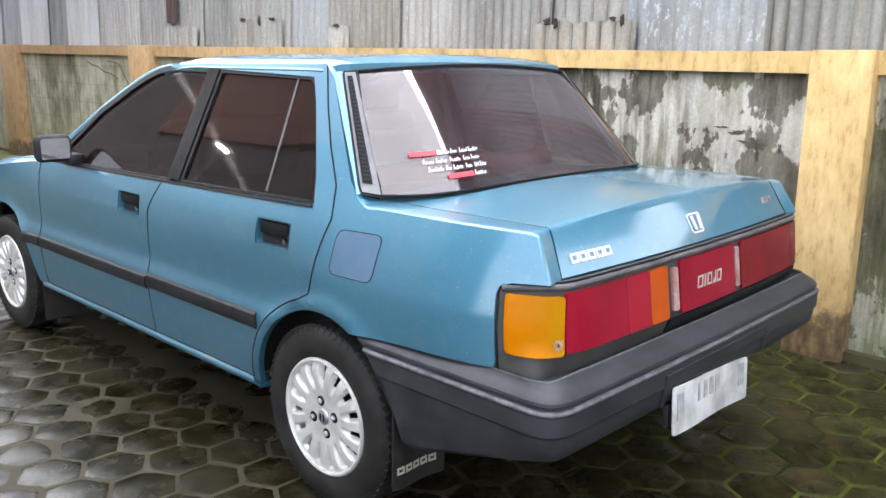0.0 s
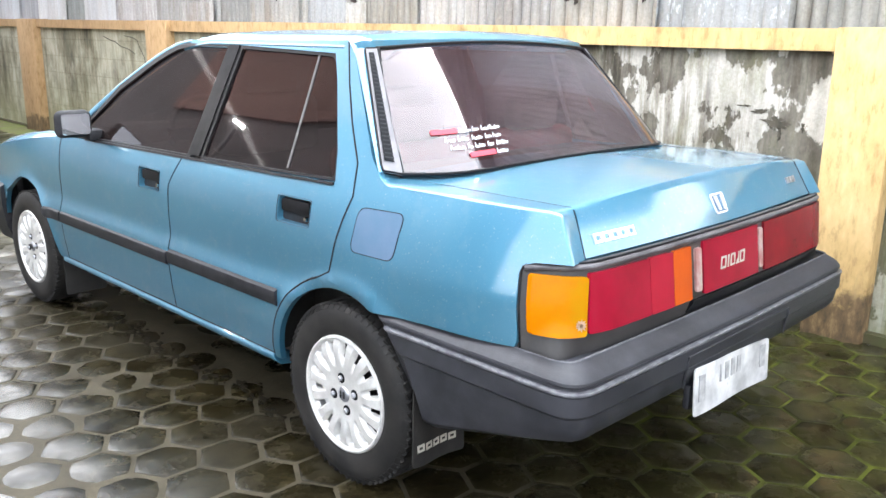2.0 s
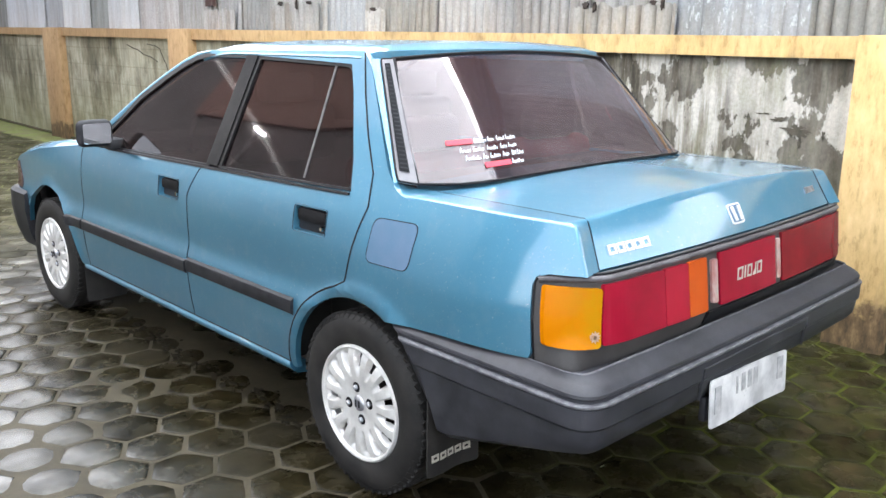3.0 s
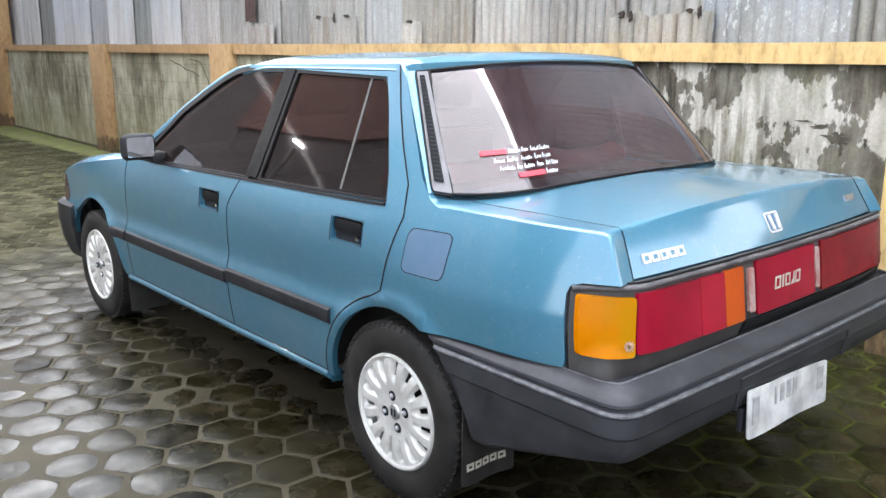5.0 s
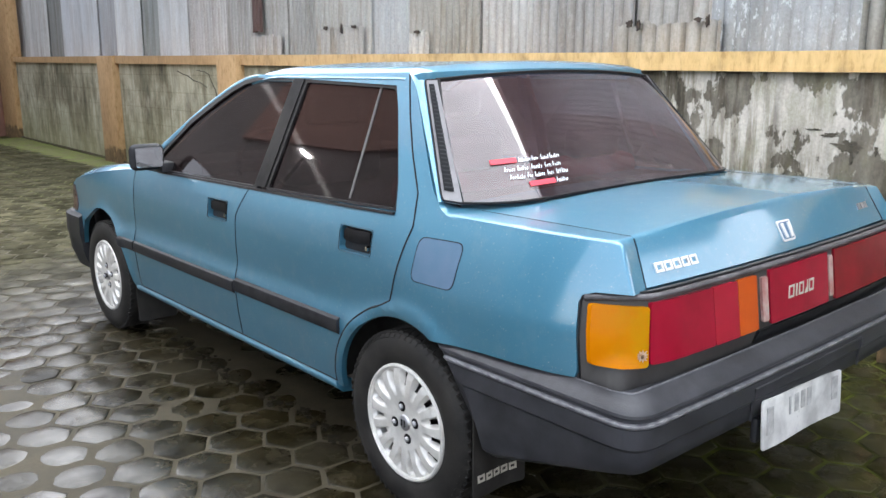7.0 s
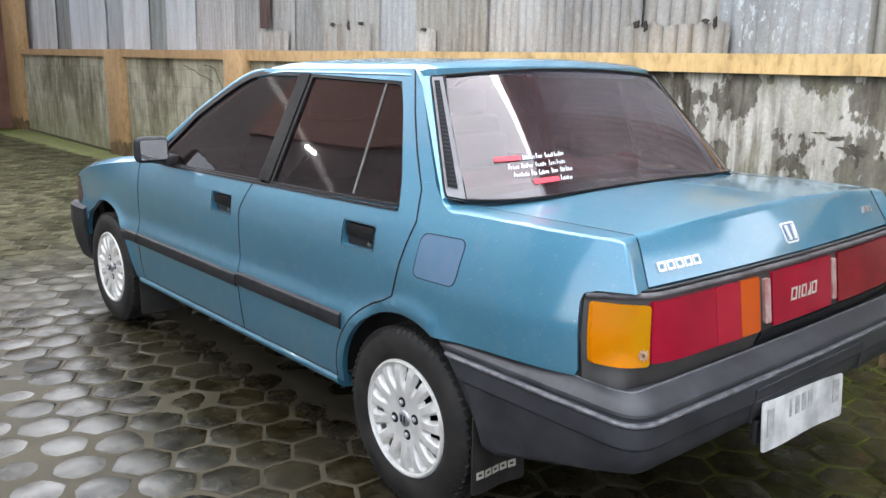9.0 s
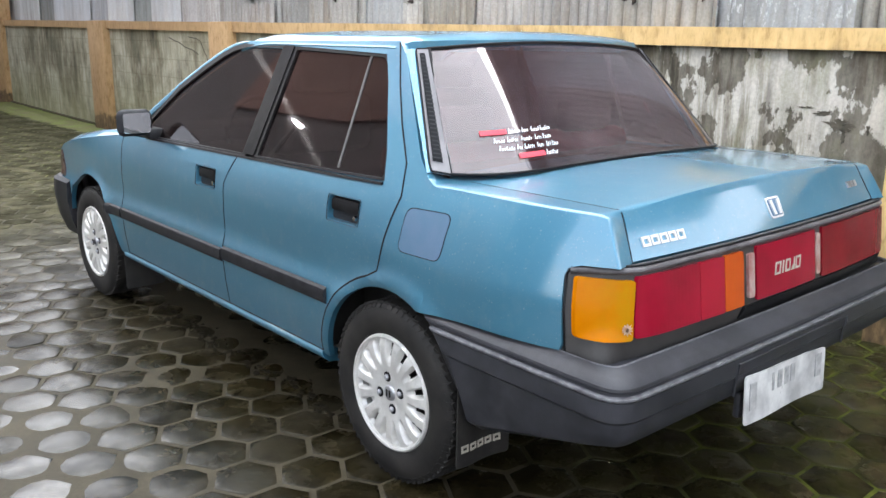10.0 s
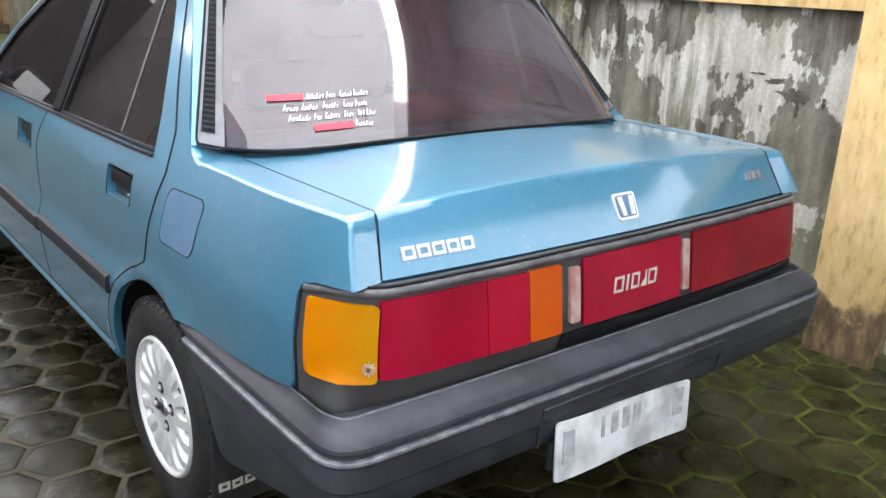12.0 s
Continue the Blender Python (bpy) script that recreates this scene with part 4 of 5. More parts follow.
        if k:
            mirrored(cb), mirrored(fb)
        h = part("handle", cb, black_trim, d, "black recessed door handle")
        part("lever", fb, seal, h)
        lk = lathe([(0.0001, -0.006), (0.007, -0.006), (0.008, 0.002)], 12, "X", flank(y0 + 0.028, z0 + 0.018, 0.012))
        if k:
            mirrored(lk)
        part("lock", lk, chrome, h)

# rear wings with the roof pillar, wheel lip and filler opening
FUEL = round_poly([(-0.030, 0.727), (-0.210, 0.729), (-0.224, 0.860), (-0.044, 0.855)], 0.028, 5)
BEVEL, RIDGE, EDGE = 0.914, 0.928, 0.012


def corner_y(z):
    return rear_y(z) + 0.004


quarter = ([(-0.150, 0.580), (-0.36, 0.594), (-0.58, 0.602), (-0.638, 0.606), (-0.644, 0.62), (-0.623, 0.78), (-0.629, 0.800), (-0.66, 0.811)] + [(corner_y(z) + EDGE, z) for z in (0.817, 0.84, 0.87, BEVEL)]
           + [(-0.4, BEVEL), (-0.16, BEVEL), (-0.12, 0.922), (-0.09, 0.936), (-0.065, 0.960), (-0.035, 0.985), (0.165, 1.262), (0.205, 1.296), (0.220, 1.303),
              (0.157, 1.18), (0.092, 1.07), (0.020, 0.967), (-0.002, 0.876), (0.034, 0.757), (0.059, 0.651), (0.097, 0.627)] + arc(0, 0.28, 0.357, 72, 4, 12)
           + [(0.352, 0.300), (0.326, 0.300)] + arc(0, 0.28, 0.328, 3, 115, 20))


def seam_x(y):
    """How far out the lid's side seam lies."""
    return 0.6435 - 0.008 * smoothstep(-0.17, -0.66, y)


def rear_corner():
    """The sheet between the flank and the lid's seam: a soft bevel, a ridge, and the strip along the top and down the rear corner."""
    bm = bmesh.new()
    rows = []

    def row(e, c, k, m, edge=EDGE):
        e, c, k, m = Vector(e), Vector(c), Vector(k), Vector(m)
        a = k + (c - k).normalized() * min(edge, (c - k).length * 0.9)
        b = k + (m - k).normalized() * edge
        pts = [e * (1 - t) ** 2 + c * 2 * t * (1 - t) + a * t * t for t in (0, 0.17, 0.33, 0.5, 0.67, 0.83)]
        pts += [a * (1 - t) ** 2 + k * 2 * t * (1 - t) + b * t * t for t in (0, 0.2, 0.4, 0.6, 0.8, 1.0)]
        pts += [b.lerp(m, t) for t in (0.25, 0.5, 0.75, 1.0)]
        rows.append([bm.verts.new(p) for p in pts])
    for n in range(33):
        y = -0.072 - 0.588 * n / 32
        s = smoothstep(-0.15, -0.075, y)
        e = Vector(flank(y, lerp_table(y, [(-0.16, BEVEL), (-0.12, 0.922), (-0.09, 0.936), (-0.072, 0.953)])))
        m = Vector((-seam_x(y), y, lid_place(-0.6435, min(y, -0.10))[2]))
        k = Vector(flank(y, RIDGE)).lerp(e.lerp(m, 0.5), s)
        row(e, e.lerp(k, 0.5), k, m, EDGE + 0.026 * smoothstep(-0.6, -0.1, y))
    yk = corner_y(RIDGE)
    for n in range(1, 9):
        u = n / 8
        e = Vector(flank(-0.66 + (corner_y(BEVEL) + EDGE + 0.66) * u, BEVEL))
        k = Vector(flank(-0.66 + (yk + 0.66) * u, RIDGE - 0.004 * u))
        row(e, e.lerp(k, 0.5), k, lid_place(-0.6355 - 0.002 * u, -0.66 + (lid_v(0.637, 0.910) + 0.66) * u))
    for n in range(1, 13):
        u = n / 12
        ze, zk = BEVEL - (BEVEL - 0.817) * u, RIDGE - 0.004 - (RIDGE - 0.004 - 0.817) * u
        e, k = Vector(flank(corner_y(ze) + EDGE, ze)), Vector(flank(corner_y(zk), zk))
        x = 0.6375 + 0.0215 * u
        row(e, e.lerp(k, 0.5), k, lid_place(-x, lid_v(x, 0.910 - 0.092 * u)))
    for a, b in zip(rows, rows[1:]):
        for k in range(len(a) - 1):
            bm.faces.new((a[k], a[k + 1], b[k + 1], b[k]))
    return bm


def inset_loop(loop, f):
    cy, cz = sum(p[0] for p in loop) / len(loop), sum(p[1] for p in loop) / len(loop)
    return [(cy + (y - cy) * f, cz + (z - cz) * f) for y, z in loop]


both("fuel_flap", lambda: panel(inset_loop(FUEL, 0.965), lambda u, v: flank(u, v, -0.001), (0.05, 0.04), depth=IN), faded, label="faded lilac-blue fuel filler flap")
both("sill", lambda: panel([(2.06, 0.272), (2.075, 0.308), (0.372, 0.308), (0.345, 0.272)], lambda u, v: (-(side_x(u, v) - 0.004 + 0.012 * math.sin(math.pi * min(1, max(0, (v - 0.272) / 0.036)))), u, v), (0.12, 0.006), depth=(0.06, 0, -0.01)), paint)


def strip(y0, y1, z0, z1, mat, name, out=0.012):
    prof = [(0.0, -0.004), (0.15, out * 0.8), (0.3, out), (0.7, out), (0.85, out * 0.8), (1.0, -0.004)]

    def make():
        bm = bmesh.new()
        n = 24
        rows = []
        for k in range(n + 1):
            y = y0 + (y1 - y0) * k / n
            rows.append([bm.verts.new((-(side_x(y, z0 + (z1 - z0) * t) + o), y, z0 + (z1 - z0) * t)) for t, o in prof])
        for a, b in zip(rows, rows[1:]):
            for j in range(len(prof) - 1):
                bm.faces.new((a[j], a[j + 1], b[j + 1], b[j]))
        bm.faces.new(rows[0]), bm.faces.new(rows[-1])
        return bm
    return both(name, make, mat, label="weathered black rubbing strip")


strip(2.006, 1.024, 0.474, 0.534, black_trim, "rubbing_strip")
strip(1.008, 0.312, 0.482, 0.544, black_trim, "rubbing_strip")
strip(2.19, 2.022, 0.474, 0.532, black_trim, "rubbing_strip")

# dark gaps between the panels
def seam(points, place, radius=0.0028, closed=False):
    dense = []
    pts = points + ([points[0]] if closed else [])
    for a, b in zip(pts, pts[1:]):
        n = max(1, int(math.hypot(b[0] - a[0], b[1] - a[1]) / 0.025))
        dense += [(a[0] + (b[0] - a[0]) * k / n, a[1] + (b[1] - a[1]) * k / n) for k in range(n)]
    if not closed:
        dense.append(pts[-1])
    both("panel_gap", lambda: tube([place(u, v) for u, v in dense], radius, 6, closed), seam_dark)


seam([(0.2155, 1.302), (0.1535, 1.18), (0.0885, 1.07), (0.0165, 0.967), (-0.0055, 0.876), (0.0305, 0.757), (0.0555, 0.651), (0.0945, 0.630)] + arc(0, 0.28, 0.3605, 72, 5, 10), quarter_place)
seam([(0.946, 0.888), (1.016, 0.78), (1.016, 0.312)], flank, 0.0013)
seam([(2.014, 0.866), (2.014, 0.305)], flank, 0.0013)
seam(inset_loop(FUEL, 0.985), quarter_place, 0.0014, True)
seam([(2.0, 0.310), (0.37, 0.310)], flank, 0.0025)

# side windows: dark frames and panes
def upper(y, z, inset=0.0):
    return flank(y, z, inset)


g1 = round_poly([(1.865, 0.884), (0.925, 0.899), (0.885, 1.276), (1.14, 1.275), (1.235, 1.259), (1.32, 1.230), (1.42, 1.184), (1.60, 1.090)], [0.02, 0.01, 0.01, 0.01, 0.02, 0.02, 0.01, 0.01])
g1o = [(1.90, 0.874), (0.90, 0.893), (0.864, 1.291), (1.14, 1.289), (1.25, 1.275), (1.33, 1.248), (1.46, 1.190), (1.62, 1.106)]
g2 = round_poly([(0.822, 0.901), (0.098, 0.915), (0.125, 0.99), (0.218, 1.19), (0.262, 1.258), (0.790, 1.272)], [0.01, 0.02, 0.005, 0.005, 0.03, 0.01])
g2o = [(0.838, 0.895), (0.088, 0.909), (0.118, 0.992), (0.212, 1.192), (0.264, 1.270), (0.815, 1.286)]
both("window_frame", lambda: panel(g1o, lambda u, v: upper(u, v, 0.002), (0.08, 0.05), [g1], (0.02, 0, 0)), seal, None)
both("window_frame", lambda: panel(g2o, lambda u, v: upper(u, v, 0.004), (0.08, 0.05), [g2], (0.02, 0, 0)), seal)
panes = []
panes += both("side_window", lambda: panel(inset_loop(g1, 1.004), lambda u, v: upper(u, v, 0.012), (0.08, 0.05)), side_glass, label="dark tinted front door glass", outward=(-1, 0, 0))
panes += both("side_window", lambda: panel(inset_loop(g2, 1.004), lambda u, v: upper(u, v, 0.012), (0.08, 0.05)), side_glass, label="dark tinted rear door glass", outward=(-1, 0, 0))
both("door_pillar", lambda: panel([(0.914, 0.900), (0.842, 0.902), (0.808, 1.284), (0.878, 1.284)], lambda u, v: upper(u, v, -0.001), (0.04, 0.05), depth=(0.02, 0, 0)), mottled("dull_grey_pillar_film", (0.008, 0.008, 0.009), (0.018, 0.018, 0.019), 0.34, 20, spec=0.06))
both("window_bar", lambda: panel([(0.338, 0.918), (0.329, 0.918), (0.345, 1.262), (0.354, 1.262)], lambda u, v: upper(u, v, 0.009), (0.04, 0.05), depth=(0.01, 0, 0)), mottled("grey_window_bar", (0.07, 0.065, 0.065), (0.15, 0.14, 0.135), 0.5, 30))
both("belt_moulding", lambda: panel([(1.76, 0.872), (1.76, 0.8795), (0.088, 0.9055), (0.088, 0.898)], lambda u, v: upper(u, v, -0.006), (0.06, 0.006), depth=(0.012, 0, 0)), seal)


# roof, windscreen pillars and bonnet
def roof_place(x, y):
    z = 1.322 + 0.022 * (1 - (x / 0.57) ** 2)
    e = max(0.0, abs(x) - 0.535)
    z -= e * e * 9
    z -= 0.42 * max(0.0, y - 0.95) ** 2 + 2.1 * max(0.0, 0.26 - y) ** 2
    return (x, y, z)


PILLAR = [(1.15, 1.297), (1.20, 1.293), (1.26, 1.283), (1.32, 1.264), (1.40, 1.230), (1.50, 1.180), (1.6275, 1.112), (1.80, 1.003), (1.98, 0.878)]
roof_outline = round_poly([(-0.590, 0.225), (-0.545, 0.172), (-0.30, 0.152), (0.0, 0.146), (0.30, 0.152), (0.545, 0.172), (0.590, 0.225), (0.590, 1.10), (0.580, 1.20), (0.556, 1.270), (0.50, 1.305), (0.30, 1.345), (0, 1.36), (-0.30, 1.345), (-0.50, 1.305), (-0.556, 1.270), (-0.580, 1.20), (-0.590, 1.10)], 0.01)
part("roof", panel(roof_outline, roof_place, (0.04, 0.06), depth=(0, 0, -0.025)), paint, car)
for s in (-1, 1):
    ys = [0.23 + 0.97 * k / 20 for k in range(21)]
    bm = tube([(s * (side_x(y, 1.30) + 0.002), y, roof_place(0.588, y)[2] - 0.008) for y in ys], 0.0065, 6)
    part("drip_rail", bm, paint, car)
    bm = bmesh.new()
    rows = []
    for k in range(25):
        t = k / 24
        y = 1.150 + t * 0.830
        z = lerp_table(y, PILLAR)
        xo = side_x(y, min(z, 1.30)) - 0.004
        rows.append([bm.verts.new((s * (xo + a), y + b, z + c)) for a, b, c in ((0.002, -0.022, -0.012), (0.004, -0.008, -0.003), (0.0, 0.004, 0.001), (-0.03, 0.018, 0.0), (-0.035, 0.0, -0.03))])
    for a, b in zip(rows, rows[1:]):
        for j in range(5):
            bm.faces.new((a[j], a[(j + 1) % 5], b[(j + 1) % 5], b[j]))
    part("windscreen_pillar", bm, paint, car)


def ruled(low, high, n=24, m=10, bulge=0.0, way=(0, 0, 1)):
    """A sheet between two curves low(t) and high(t)."""
    bm = bmesh.new()
    rows = []
    w = Vector(way)
    for j in range(m + 1):
        s = j / m
        rows.append([bm.verts.new(Vector(low(k / n)).lerp(Vector(high(k / n)), s) + w * bulge * math.sin(math.pi * s)) for k in range(n + 1)])
    for a, b in zip(rows, rows[1:]):
        for k in range(n):
            bm.faces.new((a[k], a[k + 1], b[k + 1], b[k]))
    return bm


def bow(t, half, y_mid, y_end, z_mid, z_end, power=2.0):
    x = -half + 2 * half * t
    f = abs(2 * t - 1) ** power
    return (x, y_mid + (y_end - y_mid) * f, z_mid + (z_end - z_mid) * f)


panes.append(part("windscreen", ruled(lambda t: bow(t, 0.70, 2.06, 1.94, 0.885, 0.885), lambda t: bow(t, 0.552, 1.345, 1.262, 1.266, 1.258), 24, 8, 0.02), side_glass, car, outward=(0, 1, 1)))


def bonnet_place(x, y):
    z = lerp_table(y, [(1.9, 0.885), (2.1, 0.877), (2.3, 0.862), (2.5, 0.836), (2.7, 0.806), (2.9, 0.765), (3.0, 0.735), (3.1, 0.69)])
    w = side_x(y, 0.80) - 0.045
    f = min(1.2, abs(x) / w)
    z += 0.018 * (1 - f * f)
    z -= 0.9 * max(0.0, abs(x) - w + 0.05) ** 2
    return (x, y, z)


part("bonnet", panel([(-0.715, 1.96), (-0.4, 2.05), (0, 2.07), (0.4, 2.05), (0.715, 1.96), (0.725, 2.3), (0.70, 2.6), (0.655, 2.94), (0.4, 3.04), (0, 3.06), (-0.4, 3.04), (-0.655, 2.94), (-0.70, 2.6), (-0.725, 2.3)], bonnet_place, (0.05, 0.06), depth=(0, 0, -0.02)), paint, car)
both("wing_top", lambda: panel([(1.95, 0), (1.95, 1), (2.955, 1), (2.955, 0)], lambda u, v: (lambda a, b: tuple(Vector(a).lerp(Vector(b), v) + Vector((0, 0, 0.012 * math.sin(math.pi * v)))))(flank(u, lerp_table(u, [(1.95, 0.868), (2.3, 0.835), (2.53, 0.803), (2.76, 0.767), (2.90, 0.735), (2.965, 0.705)])), bonnet_place(-lerp_table(u, [(1.95, 0.717), (2.3, 0.727), (2.6, 0.702), (2.96, 0.645)]), u)), (0.06, 0.2)), paint)
part("front_panel", box(-0.66, 0.66, 2.92, 3.02, 0.45, 0.70, 0.02), black_trim, car)
both("corner_lamp", lambda: panel([(2.90, 0.560), (2.985, 0.565), (2.985, 0.62), (2.962, 0.69), (2.93, 0.70)], lambda u, v: flank(u, v, -0.006), (0.03, 0.03), depth=(0.02, 0, 0)), mottled("smoked_amber_lens", (0.08, 0.04, 0.03), (0.055, 0.03, 0.025), 0.3, 20))

# boot lid
def lid_place(x, v):
    f = 1 - (x / 0.64) ** 2
    zt = 0.930 + 0.022 * f
    r, amax = 0.011, radians(61.6)
    y0 = -0.672 - 0.010 * f
    s = y0 - v
    if s <= 0:
        return (x, v, zt + 0.006 * smoothstep(-0.69, -0.2, v) * f)
    a = min(s / r, amax)
    d = max(0.0, s - r * amax)
    return (x, y0 - r * math.sin(a) - d * 0.475, zt - r * (1 - math.cos(a)) - d * 0.88)


def lid_v(x, z):
    """How far down the lid's sheet the height z lies on its rear face."""
    f = 1 - (x / 0.64) ** 2
    r, a = 0.011, radians(61.6)
    return -0.672 - 0.010 * f - r * a - (0.930 + 0.022 * f - r * (1 - math.cos(a)) - z) / 0.88


def glass_low(t):
    x = -0.66 + 1.32 * t
    f = abs(2 * t - 1)
    return (x, -0.245 + 0.125 * f ** 10 + 0.025 * f ** 2, 0.958 - 0.016 * f ** 2)


lid = ([(-0.640, -0.168)] + [(glass_low(k / 20)[0], glass_low(k / 20)[1] - 0.018) for k in range(2, 19)] + [(0.640, -0.168), (0.6325, -0.66), (0.6345, -0.70)]
       + [(0.656 - 1.312 * k / 16, lid_v(0.656 - 1.312 * k / 16, 0.820)) for k in range(17)] + [(-0.6345, -0.70), (-0.6325, -0.66)])
both("rear_wing", lambda: merge(panel(quarter, quarter_place, (0.04, 0.025), [FUEL], (0.02, 0.0, 0.0)), rear_corner()), paint)
both("panel_gap", lambda: tube([(-(seam_x(y) - 0.0012), y, lid_place(0.6415, y)[2] - 0.0008) for y in (-0.168, -0.24, -0.3, -0.36, -0.42, -0.48, -0.54, -0.6, -0.66)] + [lid_place(-0.6345 - 0.0235 * k / 8, -0.668 + (lid_v(0.658, 0.82) + 0.668) * k / 8) for k in range(9)], 0.0017, 6), seam_dark)
boot = part("boot_lid", panel(lid, lid_place, (0.05, 0.012), depth=(0, 0.012, -0.02)), paint, car)

part("rear_scuttle", panel([(-0.70, -0.03), (0.70, -0.03), (0.69, -0.15), (0.62, -0.20), (0.3, -0.27), (-0.3, -0.27), (-0.62, -0.20), (-0.69, -0.15)], lambda x, y: (x, y, 0.924 + 0.016 * (1 - (x / 0.66) ** 2)), (0.1, 0.1)), paint, car)

# rear window, its mouldings and the side vents
def glass_high(t):
    x = -0.535 + 1.07 * t
    f = abs(2 * t - 1)
    return (x, 0.135 - 0.012 * (1 - f * f) + 0.02 * f ** 6, 1.306 - 0.022 * f ** 2)


GLASS_BOW = 0.013
panes.append(part("rear_window", ruled(glass_low, glass_high, 40, 20, GLASS_BOW, (0, -0.6, 0.8)), rear_glass, car, "dark tinted rear window", outward=(0, -1, 1)))
for run, thick in ((glass_low, 0.0042), (glass_high, 0.0050)):
    part("rear_window_seal", tube([(x, y - 0.003, z + 0.002) for x, y, z in (run(k / 30) for k in range(31))], thick, 8), seal, car)
for s in (-1, 1):
    def vent_place(u, v):
        lo, hi = Vector(glass_low(0)), Vector(glass_high(0))
        inner = lo.lerp(hi, v)
        olo, ohi = Vector(quarter_place(-0.076, 0.951)), Vector(quarter_place(0.180, 1.282))
        outer = olo.lerp(ohi, v)
        p = inner.lerp(outer, u)
        return (p.x * -s, p.y, p.z + 0.004)
    part("pillar_face", panel([(0.40, 0.0), (1.0, 0.0), (1.0, 1.0), (0.30, 1.0)], lambda u, v: tuple(Vector(vent_place(u, v)) - Vector((0, 0, 0.003)) + Vector((s * 0.004, -0.002, 0.002)) * math.sin(math.pi * min(1.0, max(0.0, (u - 0.35) / 0.66)))), (0.08, 0.1)), paint, car)
    trim = round_poly([(-0.10, -0.015), (0.87, 0.0), (0.56, 0.985), (-0.06, 0.985)], [0.01, 0.10, 0.05, 0.01])
    # grey trim, lightened to carry the highlight of the glass's bent edge
    vent = part("pillar_vent", panel(trim, lambda u, v: tuple(Vector(vent_place(u, v)) + Vector((0, -0.004, 0.004))), (0.1, 0.1), depth=(0, 0.004, -0.006)), mottled("grey_vent_trim_highlight", (0.16, 0.152, 0.162), (0.25, 0.24, 0.25), 0.3, 15), car, "grey vent trim beside the rear window, paled for the glass edge's highlight")
    part("trim_edge", tube([tuple(Vector(vent_place(u, v)) + Vector((0, -0.003, 0.003))) for u, v in trim], 0.0032, 6, True), seal, vent)
    part("grille", panel([(0.26, 0.06), (0.72, 0.07), (0.46, 0.94), (0.20, 0.94)], lambda u, v: tuple(Vector(vent_place(u, v)) + Vector((0, -0.006, 0.0065))), (0.2, 0.1)), seam_dark, vent)
    for k in range(26):
        v0 = 0.08 + 0.85 * k / 26
        f = (v0 - 0.06) / 0.88
        part("louvre", panel([(0.28 - 0.06 * f, v0), (0.69 - 0.25 * f, v0 + 0.004), (0.69 - 0.25 * f, v0 + 0.016), (0.28 - 0.06 * f, v0 + 0.012)], lambda u, v: tuple(Vector(vent_place(u, v)) + Vector((0, -0.009, 0.0095))), (0.5, 0.5)), black_trim, vent)

# lamps and rear garnish
PLAN = [(0.0, -0.800), (0.35, -0.795), (0.60, -0.784), (0.672, -0.774), (0.705, -0.757), (0.735, -0.722), (0.760, -0.680), (0.776, -0.645), (0.786, -0.60)]
plan_len = [0.0]
for a, b in zip(PLAN, PLAN[1:]):
    plan_len.append(plan_len[-1] + math.hypot(b[0] - a[0], b[1] - a[1]))


def garnish_place(p, z, out=0.0):
    q = abs(p)
    def at(v):
        return np.array([np.interp(v, plan_len, [c[0] for c in PLAN]), np.interp(v, plan_len, [c[1] for c in PLAN])])
    c = at(q) * 0.4 + at(q - 0.022 if q > 0.022 else 0) * 0.3 + at(q + 0.022) * 0.3
    d = at(q + 0.03) - at(max(0, q - 0.03))
    d /= np.linalg.norm(d)
    wrap = smoothstep(0.60, 0.80, q)
    out = out + 0.034 * smoothstep(0.672, 0.600, z) * math.exp(-((q - 0.750) / 0.036) ** 2)
    x, y = c[0] + d[1] * out - (z - 0.70) * (0.24 if z > 0.70 else 0.06) * wrap, c[1] - d[0] * out + (z - 0.70) * 0.13 * (1 - wrap) + 0.024 * smoothstep(0.635, 0.600, z) * (1 - wrap)
    return (math.copysign(x, p) if p else 0.0, y, z)


gar = round_poly([(-0.838, 0.584), (0.838, 0.584), (0.866, 0.802), (0.82, 0.810), (0.70, 0.817), (-0.70, 0.817), (-0.82, 0.810), (-0.866, 0.802)], 0.008)
garnish = part("lamp_garnish", panel(gar, garnish_place, (0.025, 0.05), depth=(0, 0.02, 0)), garnish_grey, car, "dark grey surround of the tail lamps")


def garnish_top(p):
    return float(np.interp(abs(p), [0.70, 0.82, 0.866], [0.817, 0.810, 0.802]))


# the rolled upper edge of the surround has weathered pale; a black seal parts it from the body
brow = [-0.852 + 1.704 * k / 90 for k in range(91)]
part("garnish_lip", tube([garnish_place(p, garnish_top(p) - 0.010, 0.000) for p in brow], 0.0085, 10), garnish_worn, garnish, "weathered pale grey rolled upper edge")
rim = [(-0.838 - 0.023 * k / 8, 0.592 + 0.196 * k / 8) for k in range(9)] + [(p, garnish_top(p) + 0.001) for p in brow] + [(0.861 - 0.023 * k / 8, 0.788 - 0.196 * k / 8) for k in range(9)]
part("garnish_seal", tube([garnish_place(p, z, 0.000) for p, z in rim], 0.0030, 6), seal, garnish, "thin black seal against the body")


def lens(name, p0, p1, z0, z1, mat, label, out=0.008, r=0.006, lean=0.0):
    poly = round_poly([(p0, z0), (p1, z0), (p1 + (lean if p1 > 0 else 0), z1), (p0 - (lean if p0 < -0.7 else 0), z1)], r)
    return part(name, panel(poly, lambda u, v: garnish_place(u, v, out), (0.025, 0.04), depth=(0, 0.012, 0)), mat, garnish, label)


lens("indicator_lamp", -0.814, -0.689, 0.644, 0.786, amber_lens, "amber indicator lens wrapping the corner", r=0.010, lean=0.018)
